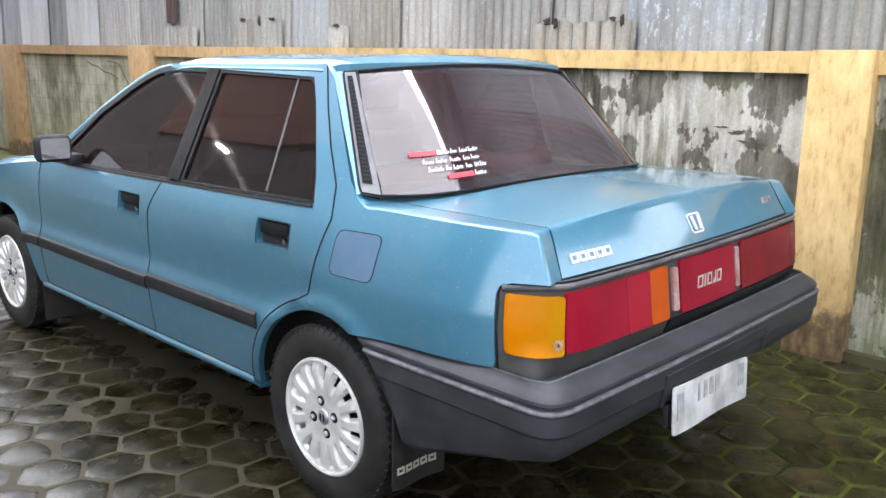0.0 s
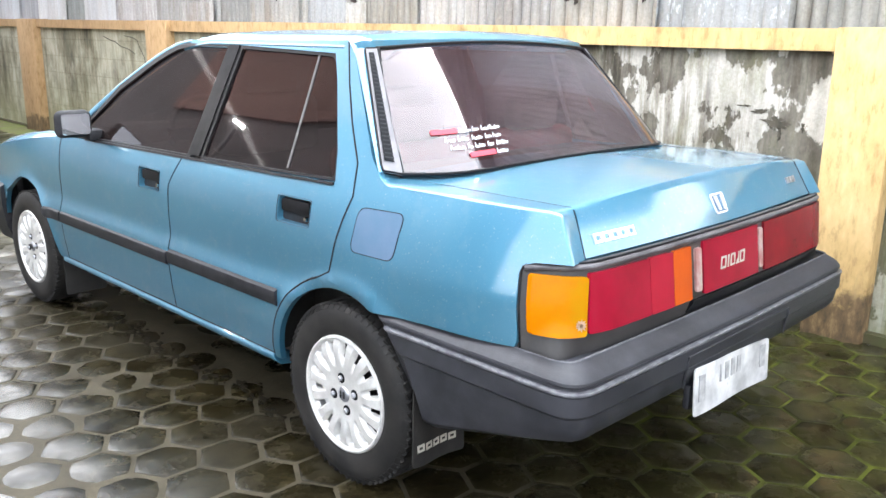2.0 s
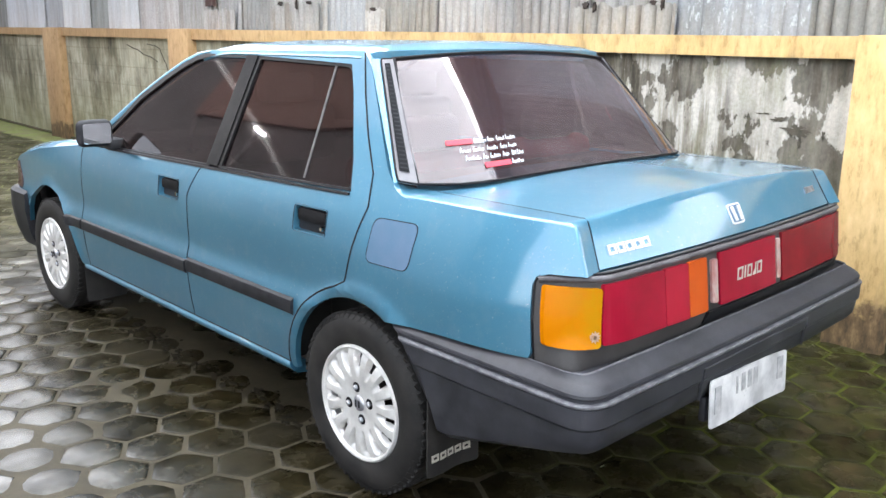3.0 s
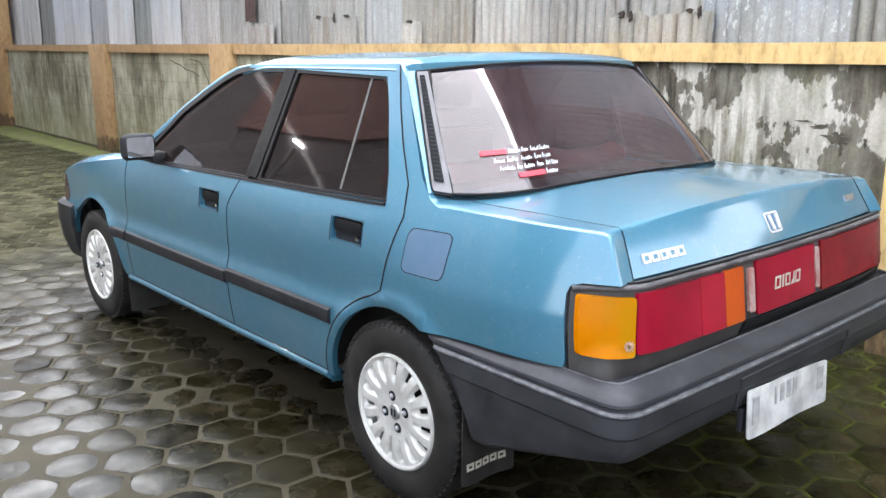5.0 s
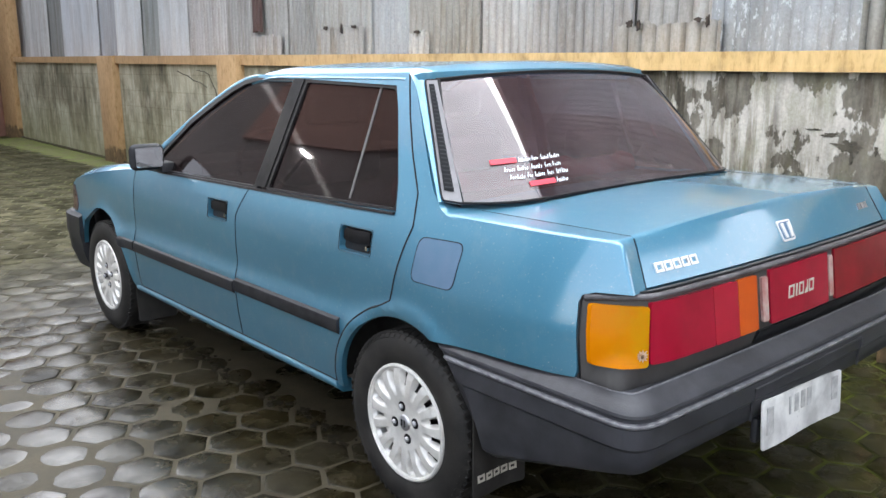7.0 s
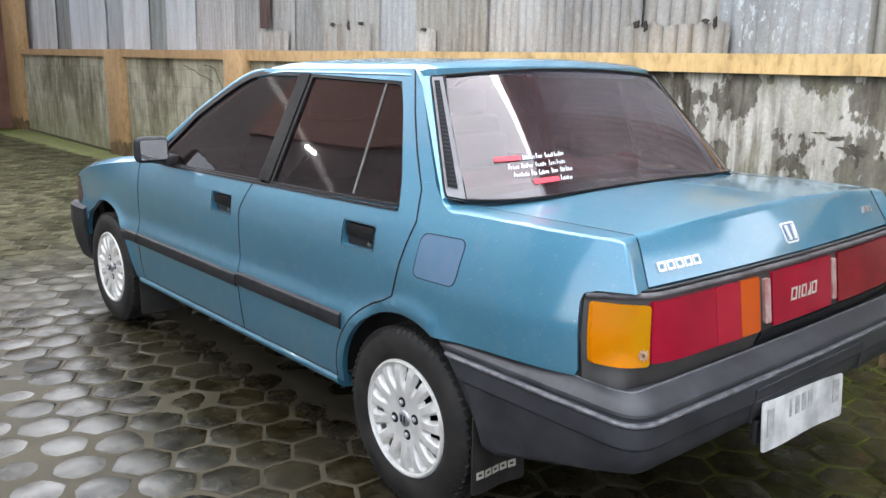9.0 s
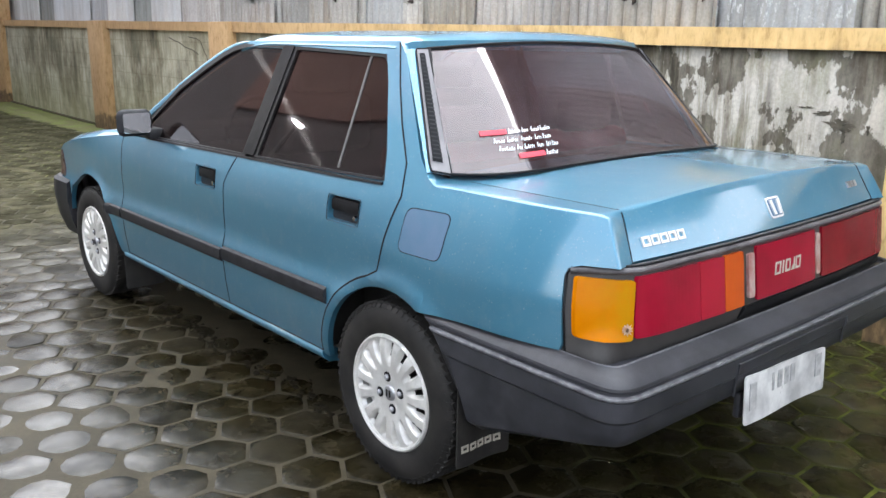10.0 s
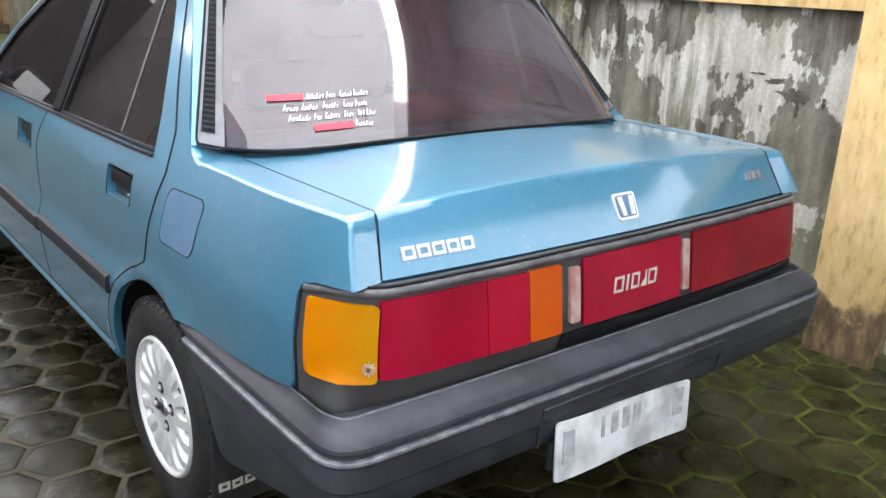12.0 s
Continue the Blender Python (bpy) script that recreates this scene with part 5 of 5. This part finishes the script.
lens("tail_lamp", -0.685, -0.452, 0.650, 0.794, red_lens, "red tail lamp lens", 0.009)
lens("tail_lamp", -0.450, -0.346, 0.650, 0.794, bright_red_lens, "brighter red tail lamp lens", 0.009)
lens("brake_lamp", -0.343, -0.254, 0.650, 0.794, orange_lens, "orange lamp segment")
lens("reversing_lamp", -0.229, -0.200, 0.664, 0.782, clear_lens, "clouded clear reversing lamp")
panel_mid = lens("centre_panel", -0.190, 0.140, 0.652, 0.796, red_lens, "red centre panel with worn white lettering")
lens("reversing_lamp", 0.149, 0.175, 0.664, 0.782, clear_lens, "clouded clear reversing lamp")
lens("tail_lamp", 0.186, 0.685, 0.650, 0.796, dull_red_lens, "faded red tail lamp lens")
lens("indicator_lamp", 0.689, 0.814, 0.644, 0.786, amber_lens, "amber indicator lens wrapping the corner", r=0.010, lean=0.018)
lens("lower_panel", -0.245, 0.70, 0.604, 0.644, seal, "black strip under the lamps", 0.004)
rusty = mottled("rusty_screw", (0.10, 0.045, 0.02), (0.22, 0.13, 0.07), 0.6, 200)
# a screw hole with a chipped rim in the corner of the indicator lens
for sx in (-1, 1):
    c = garnish_place(sx * 0.704, 0.672, 0.0105)
    star = bmesh.new()
    hub = star.verts.new(garnish_place(sx * 0.704, 0.672, 0.0105))
    rays = []
    for k in range(22):
        r = (0.0138 + 0.003 * math.sin(2.7 * k)) if k % 2 else 0.0090
        a = 2 * math.pi * k / 22
        rays.append(star.verts.new(garnish_place(sx * 0.704 + r * math.cos(a), 0.672 + r * math.sin(a), 0.0088)))
    for k in range(22):
        star.faces.new((hub, rays[k], rays[(k + 1) % 22]))
    chip = part("lamp_screw", star, mottled("chipped_lens_edge", (0.42, 0.24, 0.15), (0.60, 0.46, 0.36), 0.3, 90) if sx < 0 else amber_lens, garnish, "chipped star-shaped lamp screw hole")
    part("screw_head", lathe([(0.0052, 0.0), (0.0046, -0.0022), (0.0001, -0.0030)], 10, "Y", c), rusty, chip)
def block_outline(x, z, w, h, lean, t):
    """A plain leaning block and the hole within it."""
    out = [(x, z), (x + w, z), (x + w + lean, z + h), (x + lean, z + h)]
    hole = [(x + t + lean * t / h, z + t), (x + w - t + lean * t / h, z + t), (x + w - t + lean * (1 - t / h), z + h - t), (x + t + lean * (1 - t / h), z + h - t)]
    return out, hole


# the model badge, as plain slanted bars
for u, w in ((-0.098, 0.030), (-0.058, 0.006), (-0.042, 0.030), (-0.002, 0.006), (0.014, 0.030)):
    if w > 0.01:
        poly, gap = block_outline(u, 0.704, w, 0.034, 0.006, 0.0055)
    else:
        poly, gap = [(u, 0.704), (u + w, 0.704), (u + w + 0.006, 0.738), (u + 0.006, 0.738)], None
    part("badge_bar", panel(poly, lambda a, b: garnish_place(a, b, 0.0095), (0.02, 0.02), [gap] if gap else (), (0, 0.002, 0)), cream_bar, panel_mid)


# chrome marks on the boot, as plain shapes
def on_lid(x, z, out=0.0):
    """A place on the lid's rear face at the height z."""
    return tuple(Vector(lid_place(x, lid_v(x, z))) + Vector((0, -0.88, 0.475)) * out)


def lid_mark(name, poly, mat, out=0.004):
    return part(name, panel(poly, lambda u, v: on_lid(u, v, out), (0.05, 0.05), depth=(0, 0.004, -0.002)), mat, boot)


for k in range(5):
    poly, gap = block_outline(-0.606 + 0.0335 * k, 0.845, 0.0285, 0.022, 0.001, 0.0056)
    part("chrome_letter_bar", panel(poly, lambda u, v: on_lid(u, v, 0.004), (0.05, 0.05), [gap], (0, 0.004, -0.002)), badge_silver, boot)
lid_mark("badge_frame", round_poly([(-0.034, 0.842), (0.034, 0.842), (0.038, 0.896), (-0.038, 0.896)], 0.010), badge_silver, 0.003)
lid_mark("badge_field", round_poly([(-0.028, 0.847), (0.028, 0.847), (0.031, 0.891), (-0.031, 0.891)], 0.008), faded, 0.005)
lid_mark("badge_bar", [(-0.020, 0.850), (-0.008, 0.850), (-0.012, 0.888), (-0.026, 0.888)], badge_silver, 0.008)
lid_mark("badge_bar", [(0.008, 0.850), (0.020, 0.850), (0.026, 0.888), (0.012, 0.888)], badge_silver, 0.008)
for k in range(3):
    x = 0.500 + 0.026 * k
    lid_mark("small_badge_block", [(x, 0.868), (x + 0.021, 0.868), (x + 0.022, 0.886), (x + 0.001, 0.886)], dull_chrome)


# bumpers; the rear one is cut away round the tyre
ARCH = 0.338


def bumper(name, plan, section, mat, label, bottom=None, tuck=None, right=0.957):
    """Carries a section of (outward, height) round a plan line on the left half, then mirrors it; the right half sits a little closer in."""
    pts = [Vector(p) for p in plan]
    dense = []
    for a, b in zip(pts, pts[1:]):
        n = max(1, int((b - a).length / 0.012))
        dense += [a.lerp(b, k / n) for k in range(n)]
    dense.append(pts[-1])
    for _ in range(2):
        dense = [dense[0]] + [(dense[k - 1] + dense[k] * 2 + dense[k + 1]) / 4 for k in range(1, len(dense) - 1)] + [dense[-1]]
    full = dense + [Vector((-p.x * right, p.y)) for p in reversed(dense[:-1])]
    bm = bmesh.new()
    rows = []
    for k, p in enumerate(full):
        t = (full[min(k + 1, len(full) - 1)] - full[max(k - 1, 0)]).normalized()
        o = Vector((-t.y, t.x))
        if o.dot(p - Vector((0, 1.0))) < 0:
            o = -o
        low = bottom(p) if bottom else 0.35
        pull = tuck(p) if tuck else 1.0
        row = []
        for d, z in section:
            zz = z if z > 0.48 or not bottom else 0.48 - (0.48 - z) / 0.13 * (0.48 - low)
            yy = p.y + o.y * d * (pull if d < 0 else 1)
            if p.y < 0.5 and abs(zz - 0.281) < ARCH:
                yy = min(yy, -math.sqrt(ARCH ** 2 - (zz - 0.281) ** 2) + 0.004 * (p.y + 0.5))
            row.append(bm.verts.new((p.x + o.x * d * (pull if d < 0 else 1), yy, zz)))
        rows.append(row)
    for a, b in zip(rows, rows[1:]):
        for j in range(len(section) - 1):
            bm.faces.new((a[j], a[j + 1], b[j + 1], b[j]))
    bm.faces.new(rows[0]), bm.faces.new(rows[-1])
    return part(name, bm, mat, car, label, smooth=28)


SECTION = [(-0.056, 0.598), (-0.050, 0.6035), (-0.044, 0.6045), (-0.040, 0.6005), (-0.010, 0.588), (0.007, 0.5775), (0.0135, 0.570), (0.0150, 0.563), (0.0115, 0.559), (0.0115, 0.540), (0.0210, 0.5390), (0.0210, 0.492), (0.0135, 0.483), (0.012, 0.45), (0.007, 0.40), (-0.008, 0.362), (-0.05, 0.350)]


def ledge_tuck(p):
    """The ledge is narrower along the flanks than across the tail."""
    return 0.40 + 0.40 * smoothstep(-0.74, -0.815, p.y)


RIM_PLAN = [(-0.798, -0.120), (-0.803, -0.45), (-0.806, -0.76), (-0.804, -0.800), (-0.792, -0.822), (-0.760, -0.832), (-0.45, -0.838), (0, -0.842)]
rear_bumper = bumper("rear_bumper", RIM_PLAN, SECTION, bumper_grey, "grey-black plastic wraparound rear bumper", lambda p: 0.415 - min(0.115, 0.27 * max(0.0, p.y + 0.80)), ledge_tuck)
# pale strips: scuffed edge plus a highlight put into the colour
bumper("bumper_rim", RIM_PLAN, [(0.0110, 0.5520), (0.0180, 0.5515), (0.0228, 0.5490), (0.0240, 0.5455), (0.0228, 0.5420), (0.0195, 0.5400)], worn_lit_rim, "edge moulding of the bumper, pale from wear and a painted highlight")
bumper("bumper_lip", RIM_PLAN, [(-0.0515, 0.6030), (-0.0490, 0.6060), (-0.0455, 0.6065), (-0.0430, 0.6035)], worn_lit_rim, "inner lip of the bumper, its highlight line painted pale", None, ledge_tuck)
part("top_shelf", panel([(-0.765, -0.60), (-0.765, -0.755), (-0.735, -0.785), (0, -0.797), (0.735, -0.785), (0.765, -0.755), (0.765, -0.60)], lambda x, y: (x, y, 0.594), (0.2, 0.1)), bumper_grey, rear_bumper)
FSECT = [(-0.05, 0.555), (0.0, 0.550), (0.022, 0.535), (0.026, 0.45), (0.010, 0.33), (-0.02, 0.245), (-0.06, 0.235)]
bumper("front_bumper", [(-0.785, 2.80), (-0.785, 2.98), (-0.768, 3.07), (-0.70, 3.14), (-0.50, 3.17), (0, 3.19)], FSECT, black_trim, "grey-black plastic front bumper", right=1.0)

# number plate with its characters as plain bars, on a bracket under the bumper
plate_mat = mottled("scuffed_white_plate", (0.86, 0.86, 0.84), (0.36, 0.36, 0.355), 0.35, 9, spread=0.2)
plate_grey = mottled("grey_plate_print", (0.30, 0.30, 0.30), (0.62, 0.62, 0.61), 0.5, 34)


def plate_place(u, v):
    return (u, -0.862 + 0.004 * math.cos(u * 14) + 0.06 * (v - 0.39), v - 0.05 * u)


plate = part("number_plate", panel(round_poly([(-0.300, 0.325), (0.158, 0.329), (0.158, 0.459), (-0.300, 0.462)], 0.012), plate_place, (0.04, 0.03), depth=(0, 0.004, 0)), plate_mat, car, "scuffed white number plate with worn grey bars")
for u, w, z0, z1 in ((-0.280, 0.032, 0.365, 0.440), (-0.160, 0.010, 0.395, 0.445), (-0.125, 0.024, 0.395, 0.445), (-0.085, 0.024, 0.395, 0.445), (-0.045, 0.024, 0.395, 0.445), (0.100, 0.032, 0.378, 0.446)):
    part("plate_bar", panel([(u, z0), (u + w, z0), (u + w, z1), (u, z1)], lambda a, b: tuple(Vector(plate_place(a, b)) + Vector((0, -0.003, 0))), (0.03, 0.03), depth=(0, 0.002, 0)), plate_grey, plate)
part("plate_bracket", box(-0.29, 0.15, -0.845, -0.825, 0.35, 0.42, 0.006), bumper_grey, car)

part("plate_recess_rim", tube([(-0.345, -0.8535, 0.435), (-0.345, -0.8555, 0.480), (-0.345, -0.8615, 0.500), (-0.345, -0.8615, 0.522), (0.0, -0.8635, 0.525), (0.275, -0.8620, 0.524), (0.275, -0.8620, 0.500), (0.275, -0.8560, 0.480), (0.275, -0.8535, 0.435)], 0.0035, 6), bumper_grey, rear_bumper)

# mirror on the driver's flank
for s in (-1,):
    bm = box(s * 0.925 if s < 0 else 0.775, -0.775 if s < 0 else 0.925, 1.665, 1.735, 0.895, 1.008, 0.030, 4)
    for v in bm.verts:
        if v.co.y > 1.70:
            v.co.z = 0.95 + (v.co.z - 0.95) * 0.75
            v.co.x = s * 0.85 + (v.co.x - s * 0.85) * 0.8
    mir = part("door_mirror", bm, black_trim, car, "black plastic door mirror")
    part("mirror_glass", panel(round_poly([(-0.058, -0.042), (0.058, -0.042), (0.058, 0.042), (-0.058, 0.042)], 0.012), lambda u, v: (s * 0.850 + u, 1.6615 - s * 0.25 * u * 0, 0.952 + v), (0.1, 0.1), depth=(0, 0.002, 0)), mirror_face, mir)
    part("mirror_foot", box(min(s * 0.73, s * 0.80), max(s * 0.73, s * 0.80), 1.66, 1.76, 0.880, 0.925, 0.012), black_trim, mir)

# wheels
def wheel(cx, cy, s):
    """A wheel whose outer face looks to the side s."""
    w = new("wheel")
    w.parent = car
    w.location = (cx, cy, 0.281)
    tyre = lathe([(0.180, 0.000), (0.186, 0.007), (0.205, 0.012), (0.232, 0.014), (0.255, 0.010), (0.268, 0.001), (0.277, -0.010), (0.2805, -0.025), (0.281, -0.085), (0.2805, -0.14), (0.274, -0.158), (0.24, -0.172), (0.19, -0.165)], 72)
    ty = part("tyre", tyre, rubber, w)
    for ring in range(3):
        bm = bmesh.new()
        for k in range(64):
            a = 2 * math.pi * (k + 0.5 * (ring % 2)) / 64
            blk = box(-0.019, 0.019, -0.0090, 0.0090, -0.004, 0.0030, 0, bm=None)
            rot = Matrix.Rotation(a, 4, "X")
            blk.transform(rot @ Matrix.Translation(((-0.020, -0.075, -0.130)[ring], 0, 0.2805 - (0.002 if ring == 0 else 0))) @ Matrix.Rotation(0.35, 4, "Z"))
            merge(bm, blk)
        part("tread", bm, rubber, ty, smooth=0)
    bm = bmesh.new()
    for k in range(64):
        blk = box(-0.0045, 0.0045, -0.0080, 0.0080, -0.013, 0.013, 0)
        blk.transform(Matrix.Rotation(2 * math.pi * k / 64, 4, "X") @ Matrix.Translation((-0.0045, 0, 0.2690)) @ Matrix.Rotation(-0.72, 4, "Y"))
        merge(bm, blk)
    part("shoulder_rib", bm, rubber, ty, smooth=0)
    rim = lathe([(0.184, 0.000), (0.180, 0.010), (0.175, 0.012), (0.170, 0.009), (0.168, 0.002), (0.166, -0.03), (0.165, -0.14), (0.18, -0.15)], 72)
    rm = part("rim", rim, alloy, w, "silver multi-slot alloy rim")
    # plain dark disc stands for the shade seen through the slots
    part("slot_shade_disc", lathe([(0.0001, -0.05), (0.166, -0.05)], 40), underside, rm)
    lanes, per = 15, 14
    radii = [0.024, 0.040, 0.060, 0.074, 0.084, 0.092, 0.100, 0.108, 0.116, 0.124, 0.131, 0.137, 0.143, 0.148, 0.153, 0.158, 0.163, 0.1685]
    def face_place(r, k):
        crown = lerp_table(r, [(0.024, 0.003), (0.060, 0.003), (0.084, 0.006), (0.120, 0.011), (0.150, 0.009), (0.163, 0.004), (0.1685, 0.001)])
        a = 2 * math.pi * k / (lanes * per)
        u = abs((k % per) / per - 0.5) * 2
        half = 0.30 + 0.10 * smoothstep(0.095, 0.15, r)
        dip = smoothstep(1 - half - 0.16, 1 - half + 0.10, u) * smoothstep(0.078, 0.100, r) * smoothstep(0.1665, 0.155, r)
        return (crown - 0.020 * dip * smoothstep(0.078, 0.135, r), r * math.sin(a), r * math.cos(a))

    def face_piece(name, ks, rr, cap_it=False):
        bm = bmesh.new()
        grid = [[bm.verts.new(face_place(r, k)) for k in ks] for r in rr]
        for m, (a, b) in enumerate(zip(grid, grid[1:])):
            for n in range(len(ks) - 1):
                u = abs((ks[n] % per + 0.5) / per - 0.5) * 2
                if u > 0.70 and 0.117 < (rr[m] + rr[m + 1]) / 2 < 0.159:
                    continue
                bm.faces.new((a[n], a[n + 1], b[n + 1], b[n]))
        if cap_it:
            bm.faces.new(grid[0][:-1])
            bmesh.ops.remove_doubles(bm, verts=bm.verts, dist=1e-6)
        return part(name, bm, alloy, rm, smooth=50, outward=(1, 0, 0))

    face_piece("hub", list(range(lanes * per + 1)), radii[:5], True)
    for lane in range(lanes):
        face_piece("spoke", list(range(lane * per, lane * per + per + 1)), radii[4:])
    cap = part("centre_cap", lathe([(0.0001, 0.010), (0.020, 0.009), (0.024, 0.006), (0.025, 0.002)], 28), dull_chrome, rm)
    bm = box(0.0095, 0.0115, -0.010, -0.005, -0.011, 0.011)
    box(0.0095, 0.0115, 0.005, 0.010, -0.011, 0.011, bm=bm)
    part("cap_mark", bm, black_trim, cap)
    for k in range(4):
        a = math.pi / 2 * k + 0.25
        c = (0.0, 0.050 * math.cos(a), 0.050 * math.sin(a))
        # flat black disc paints the shade of a recess round each nut
        nut = part("nut_well_shade", lathe([(0.0165, 0.0035), (0.0145, 0.0040), (0.0001, 0.0040)], 16, "X", c), seal, rm)
        part("wheel_nut", lathe([(0.0085, 0.004), (0.0085, 0.010), (0.005, 0.013), (0.0001, 0.013)], 6, "X", c), dull_chrome, nut)
    if s < 0:
        w.matrix_basis = pose(cx, cy, 0.281, 0, 0, 180)
    return w


for cy in (0.0, 2.45):
    wheel(-0.795, cy, -1)
    wheel(0.795, cy, 1)

# mud flaps with a worn printed band
for s in (-1, 1):
    def flap_place(u, v):
        return (s * u, -0.300 - 0.05 * (0.46 - v) + 0.006 * math.sin(u * 30), v)
    fl = part("mud_flap", panel(round_poly([(0.61, 0.155), (0.815, 0.165), (0.800, 0.47), (0.60, 0.47)], 0.012), flap_place, (0.03, 0.04), depth=(0, 0.005, 0)), rubber, car, "black rubber mud flap with a worn cream printed band")
    for k in range(5):
        poly, gap = block_outline(-0.800 + 0.033 * k, 0.208 - 0.002 * k, 0.028, 0.022, 0.0, 0.0075)
        part("printed_block", panel([(-a, b) for a, b in poly], lambda a, b: tuple(Vector(flap_place(a, b)) + Vector((0, -0.003, 0))), (0.05, 0.05), [[(-a, b) for a, b in gap]]), cream_bar, fl)
    part("mud_flap", panel(round_poly([(0.60, 0.11), (0.79, 0.11), (0.79, 0.34), (0.60, 0.34)], 0.012), lambda u, v: (s * u, 2.10 - 0.05 * (0.34 - v), v), (0.05, 0.05), depth=(0, 0.005, 0)), mottled("grey_flap_rubber", (0.026, 0.025, 0.024), (0.045, 0.042, 0.038), 0.8, 12, spec=0.2), car, "grey-black front mud flap")

# shell, cabin and seats behind the glass
part("inner_shell", box(-0.60, 0.60, -0.28, 1.95, 0.20, 0.86), underside, car)
part("boot_floor", box(-0.60, 0.60, -0.66, -0.28, 0.38, 0.86), underside, car)
part("engine_bay", box(-0.60, 0.60, 1.96, 2.90, 0.20, 0.66), underside, car)
part("side_liner", box(-0.76, -0.60, 0.40, 2.03, 0.30, 0.86), underside, car)
part("side_liner", box(0.60, 0.76, 0.40, 2.03, 0.30, 0.86), underside, car)
part("tail_liner", box(-0.70, 0.70, -0.66, -0.42, 0.44, 0.86), underside, car)
part("wing_liner", box(-0.72, 0.72, -0.42, 0.0, 0.63, 0.86), underside, car)
part("parcel_shelf", box(-0.60, 0.60, -0.19, 0.20, 0.870, 0.915, 0.01), interior, car)
for s in (-1, 1):
    part("rear_seat_back", box(s * 0.32 - 0.28, s * 0.32 + 0.28, 0.20, 0.34, 0.86, 0.985, 0.05, 3), seat_cloth, car)
    part("rear_headrest", box(s * 0.32 - 0.13, s * 0.32 + 0.13, 0.18, 0.27, 0.98, 1.10, 0.035, 3), interior, car)
    part("front_seat_back", box(s * 0.34 - 0.23, s * 0.34 + 0.23, 0.98, 1.12, 0.86, 1.10, 0.05, 3), interior, car)
    part("front_headrest", box(s * 0.34 - 0.12, s * 0.34 + 0.12, 0.98, 1.07, 1.10, 1.22, 0.03, 3), interior, car)
for s in (-1, 1):
    bm = bmesh.new()
    quad = [(s * 0.645, -0.085, 0.925), (s * 0.525, 0.145, 1.290), (s * 0.572, 0.262, 1.275), (s * 0.690, 0.100, 0.915)]
    inner = [bm.verts.new(p) for p in quad]
    outer = [bm.verts.new((x + s * 0.006, y, z)) for x, y, z in quad]
    bm.faces.new(inner), bm.faces.new(outer)
    for k in range(4):
        bm.faces.new((inner[k], inner[(k + 1) % 4], outer[(k + 1) % 4], outer[k]))
    part("pillar_lining", bm, interior, car)
part("dashboard", box(-0.64, 0.64, 1.62, 1.95, 0.80, 0.92, 0.03), interior, car)
part("steering_wheel", tube([(-0.34 + 0.18 * math.cos(a * math.pi / 12), 1.50 + 0.05 * math.sin(a * math.pi / 12), 0.88 + 0.17 * math.sin(a * math.pi / 12)) for a in range(24)], 0.014, 8, True), interior, car)
part("headlining", panel([(-0.53, 0.22), (0.53, 0.22), (0.53, 1.25), (-0.53, 1.25)], lambda x, y: (x, y, roof_place(x, y)[2] - 0.03), (0.1, 0.1)), interior, car)


# sticker lines on the rear glass, as plain bars
def on_glass(x, s, out=0.004):
    t = (x + 0.66) / 1.32
    t = min(1, max(0, t))
    p = Vector(glass_low(t)).lerp(Vector(glass_high(t)), s)
    return tuple(p + Vector((0, -0.6, 0.8)) * (GLASS_BOW * math.sin(math.pi * s) + out))


def sticker_bar(x0, x1, s0, s1, mat, tilt=0.0):
    return part("sticker_bar", panel([(x0, s0), (x1, s0 + tilt), (x1, s1 + tilt), (x0, s1)], on_glass, (0.03, 0.05)), mat, car)


def stroke(x, s0, w, h, lean):
    """One slanted pen stroke on the glass."""
    part_bars.append([(x, s0), (x + w, s0 + 0.001), (x + w + lean, s0 + h), (x + lean, s0 + h)])


rnd = random.Random(11)
for row, (words, s0) in enumerate(((((-0.492, -0.445), (-0.438, -0.408), (-0.400, -0.366), (-0.360, -0.318)), 0.262), (((-0.552, -0.516), (-0.508, -0.462), (-0.454, -0.408), (-0.398, -0.372), (-0.364, -0.325)), 0.204), (((-0.543, -0.492), (-0.482, -0.462), (-0.454, -0.412), (-0.402, -0.372), (-0.364, -0.346), (-0.340, -0.310)), 0.148), (((-0.378, -0.328),), 0.092))):
    for xa, xb in words:
        part_bars = []
        x = xa
        tall = True
        while x < xb - 0.003:
            h = 0.034 if tall else rnd.choice((0.018, 0.020, 0.022, 0.028))
            stroke(x, s0 + (0.0 if tall else rnd.uniform(-0.003, 0.001)), 0.0034, h, 0.006 * h / 0.034)
            if not tall:
                stroke(x - 0.0045, s0 + rnd.choice((0.0, 0.012)), 0.0055, 0.0055, 0.001)
            x += rnd.uniform(0.0062, 0.0085)
            tall = False
        bm = bmesh.new()
        for poly in part_bars:
            panel(poly, on_glass, (0.03, 0.05), bm=bm)
        part("sticker_word", bm, white_bar, car)
sticker_bar(-0.583, -0.496, 0.262, 0.296, red_bar)
sticker_bar(-0.484, -0.382, 0.088, 0.122, red_bar)
for ob in panes:
    ob.visible_shadow = False
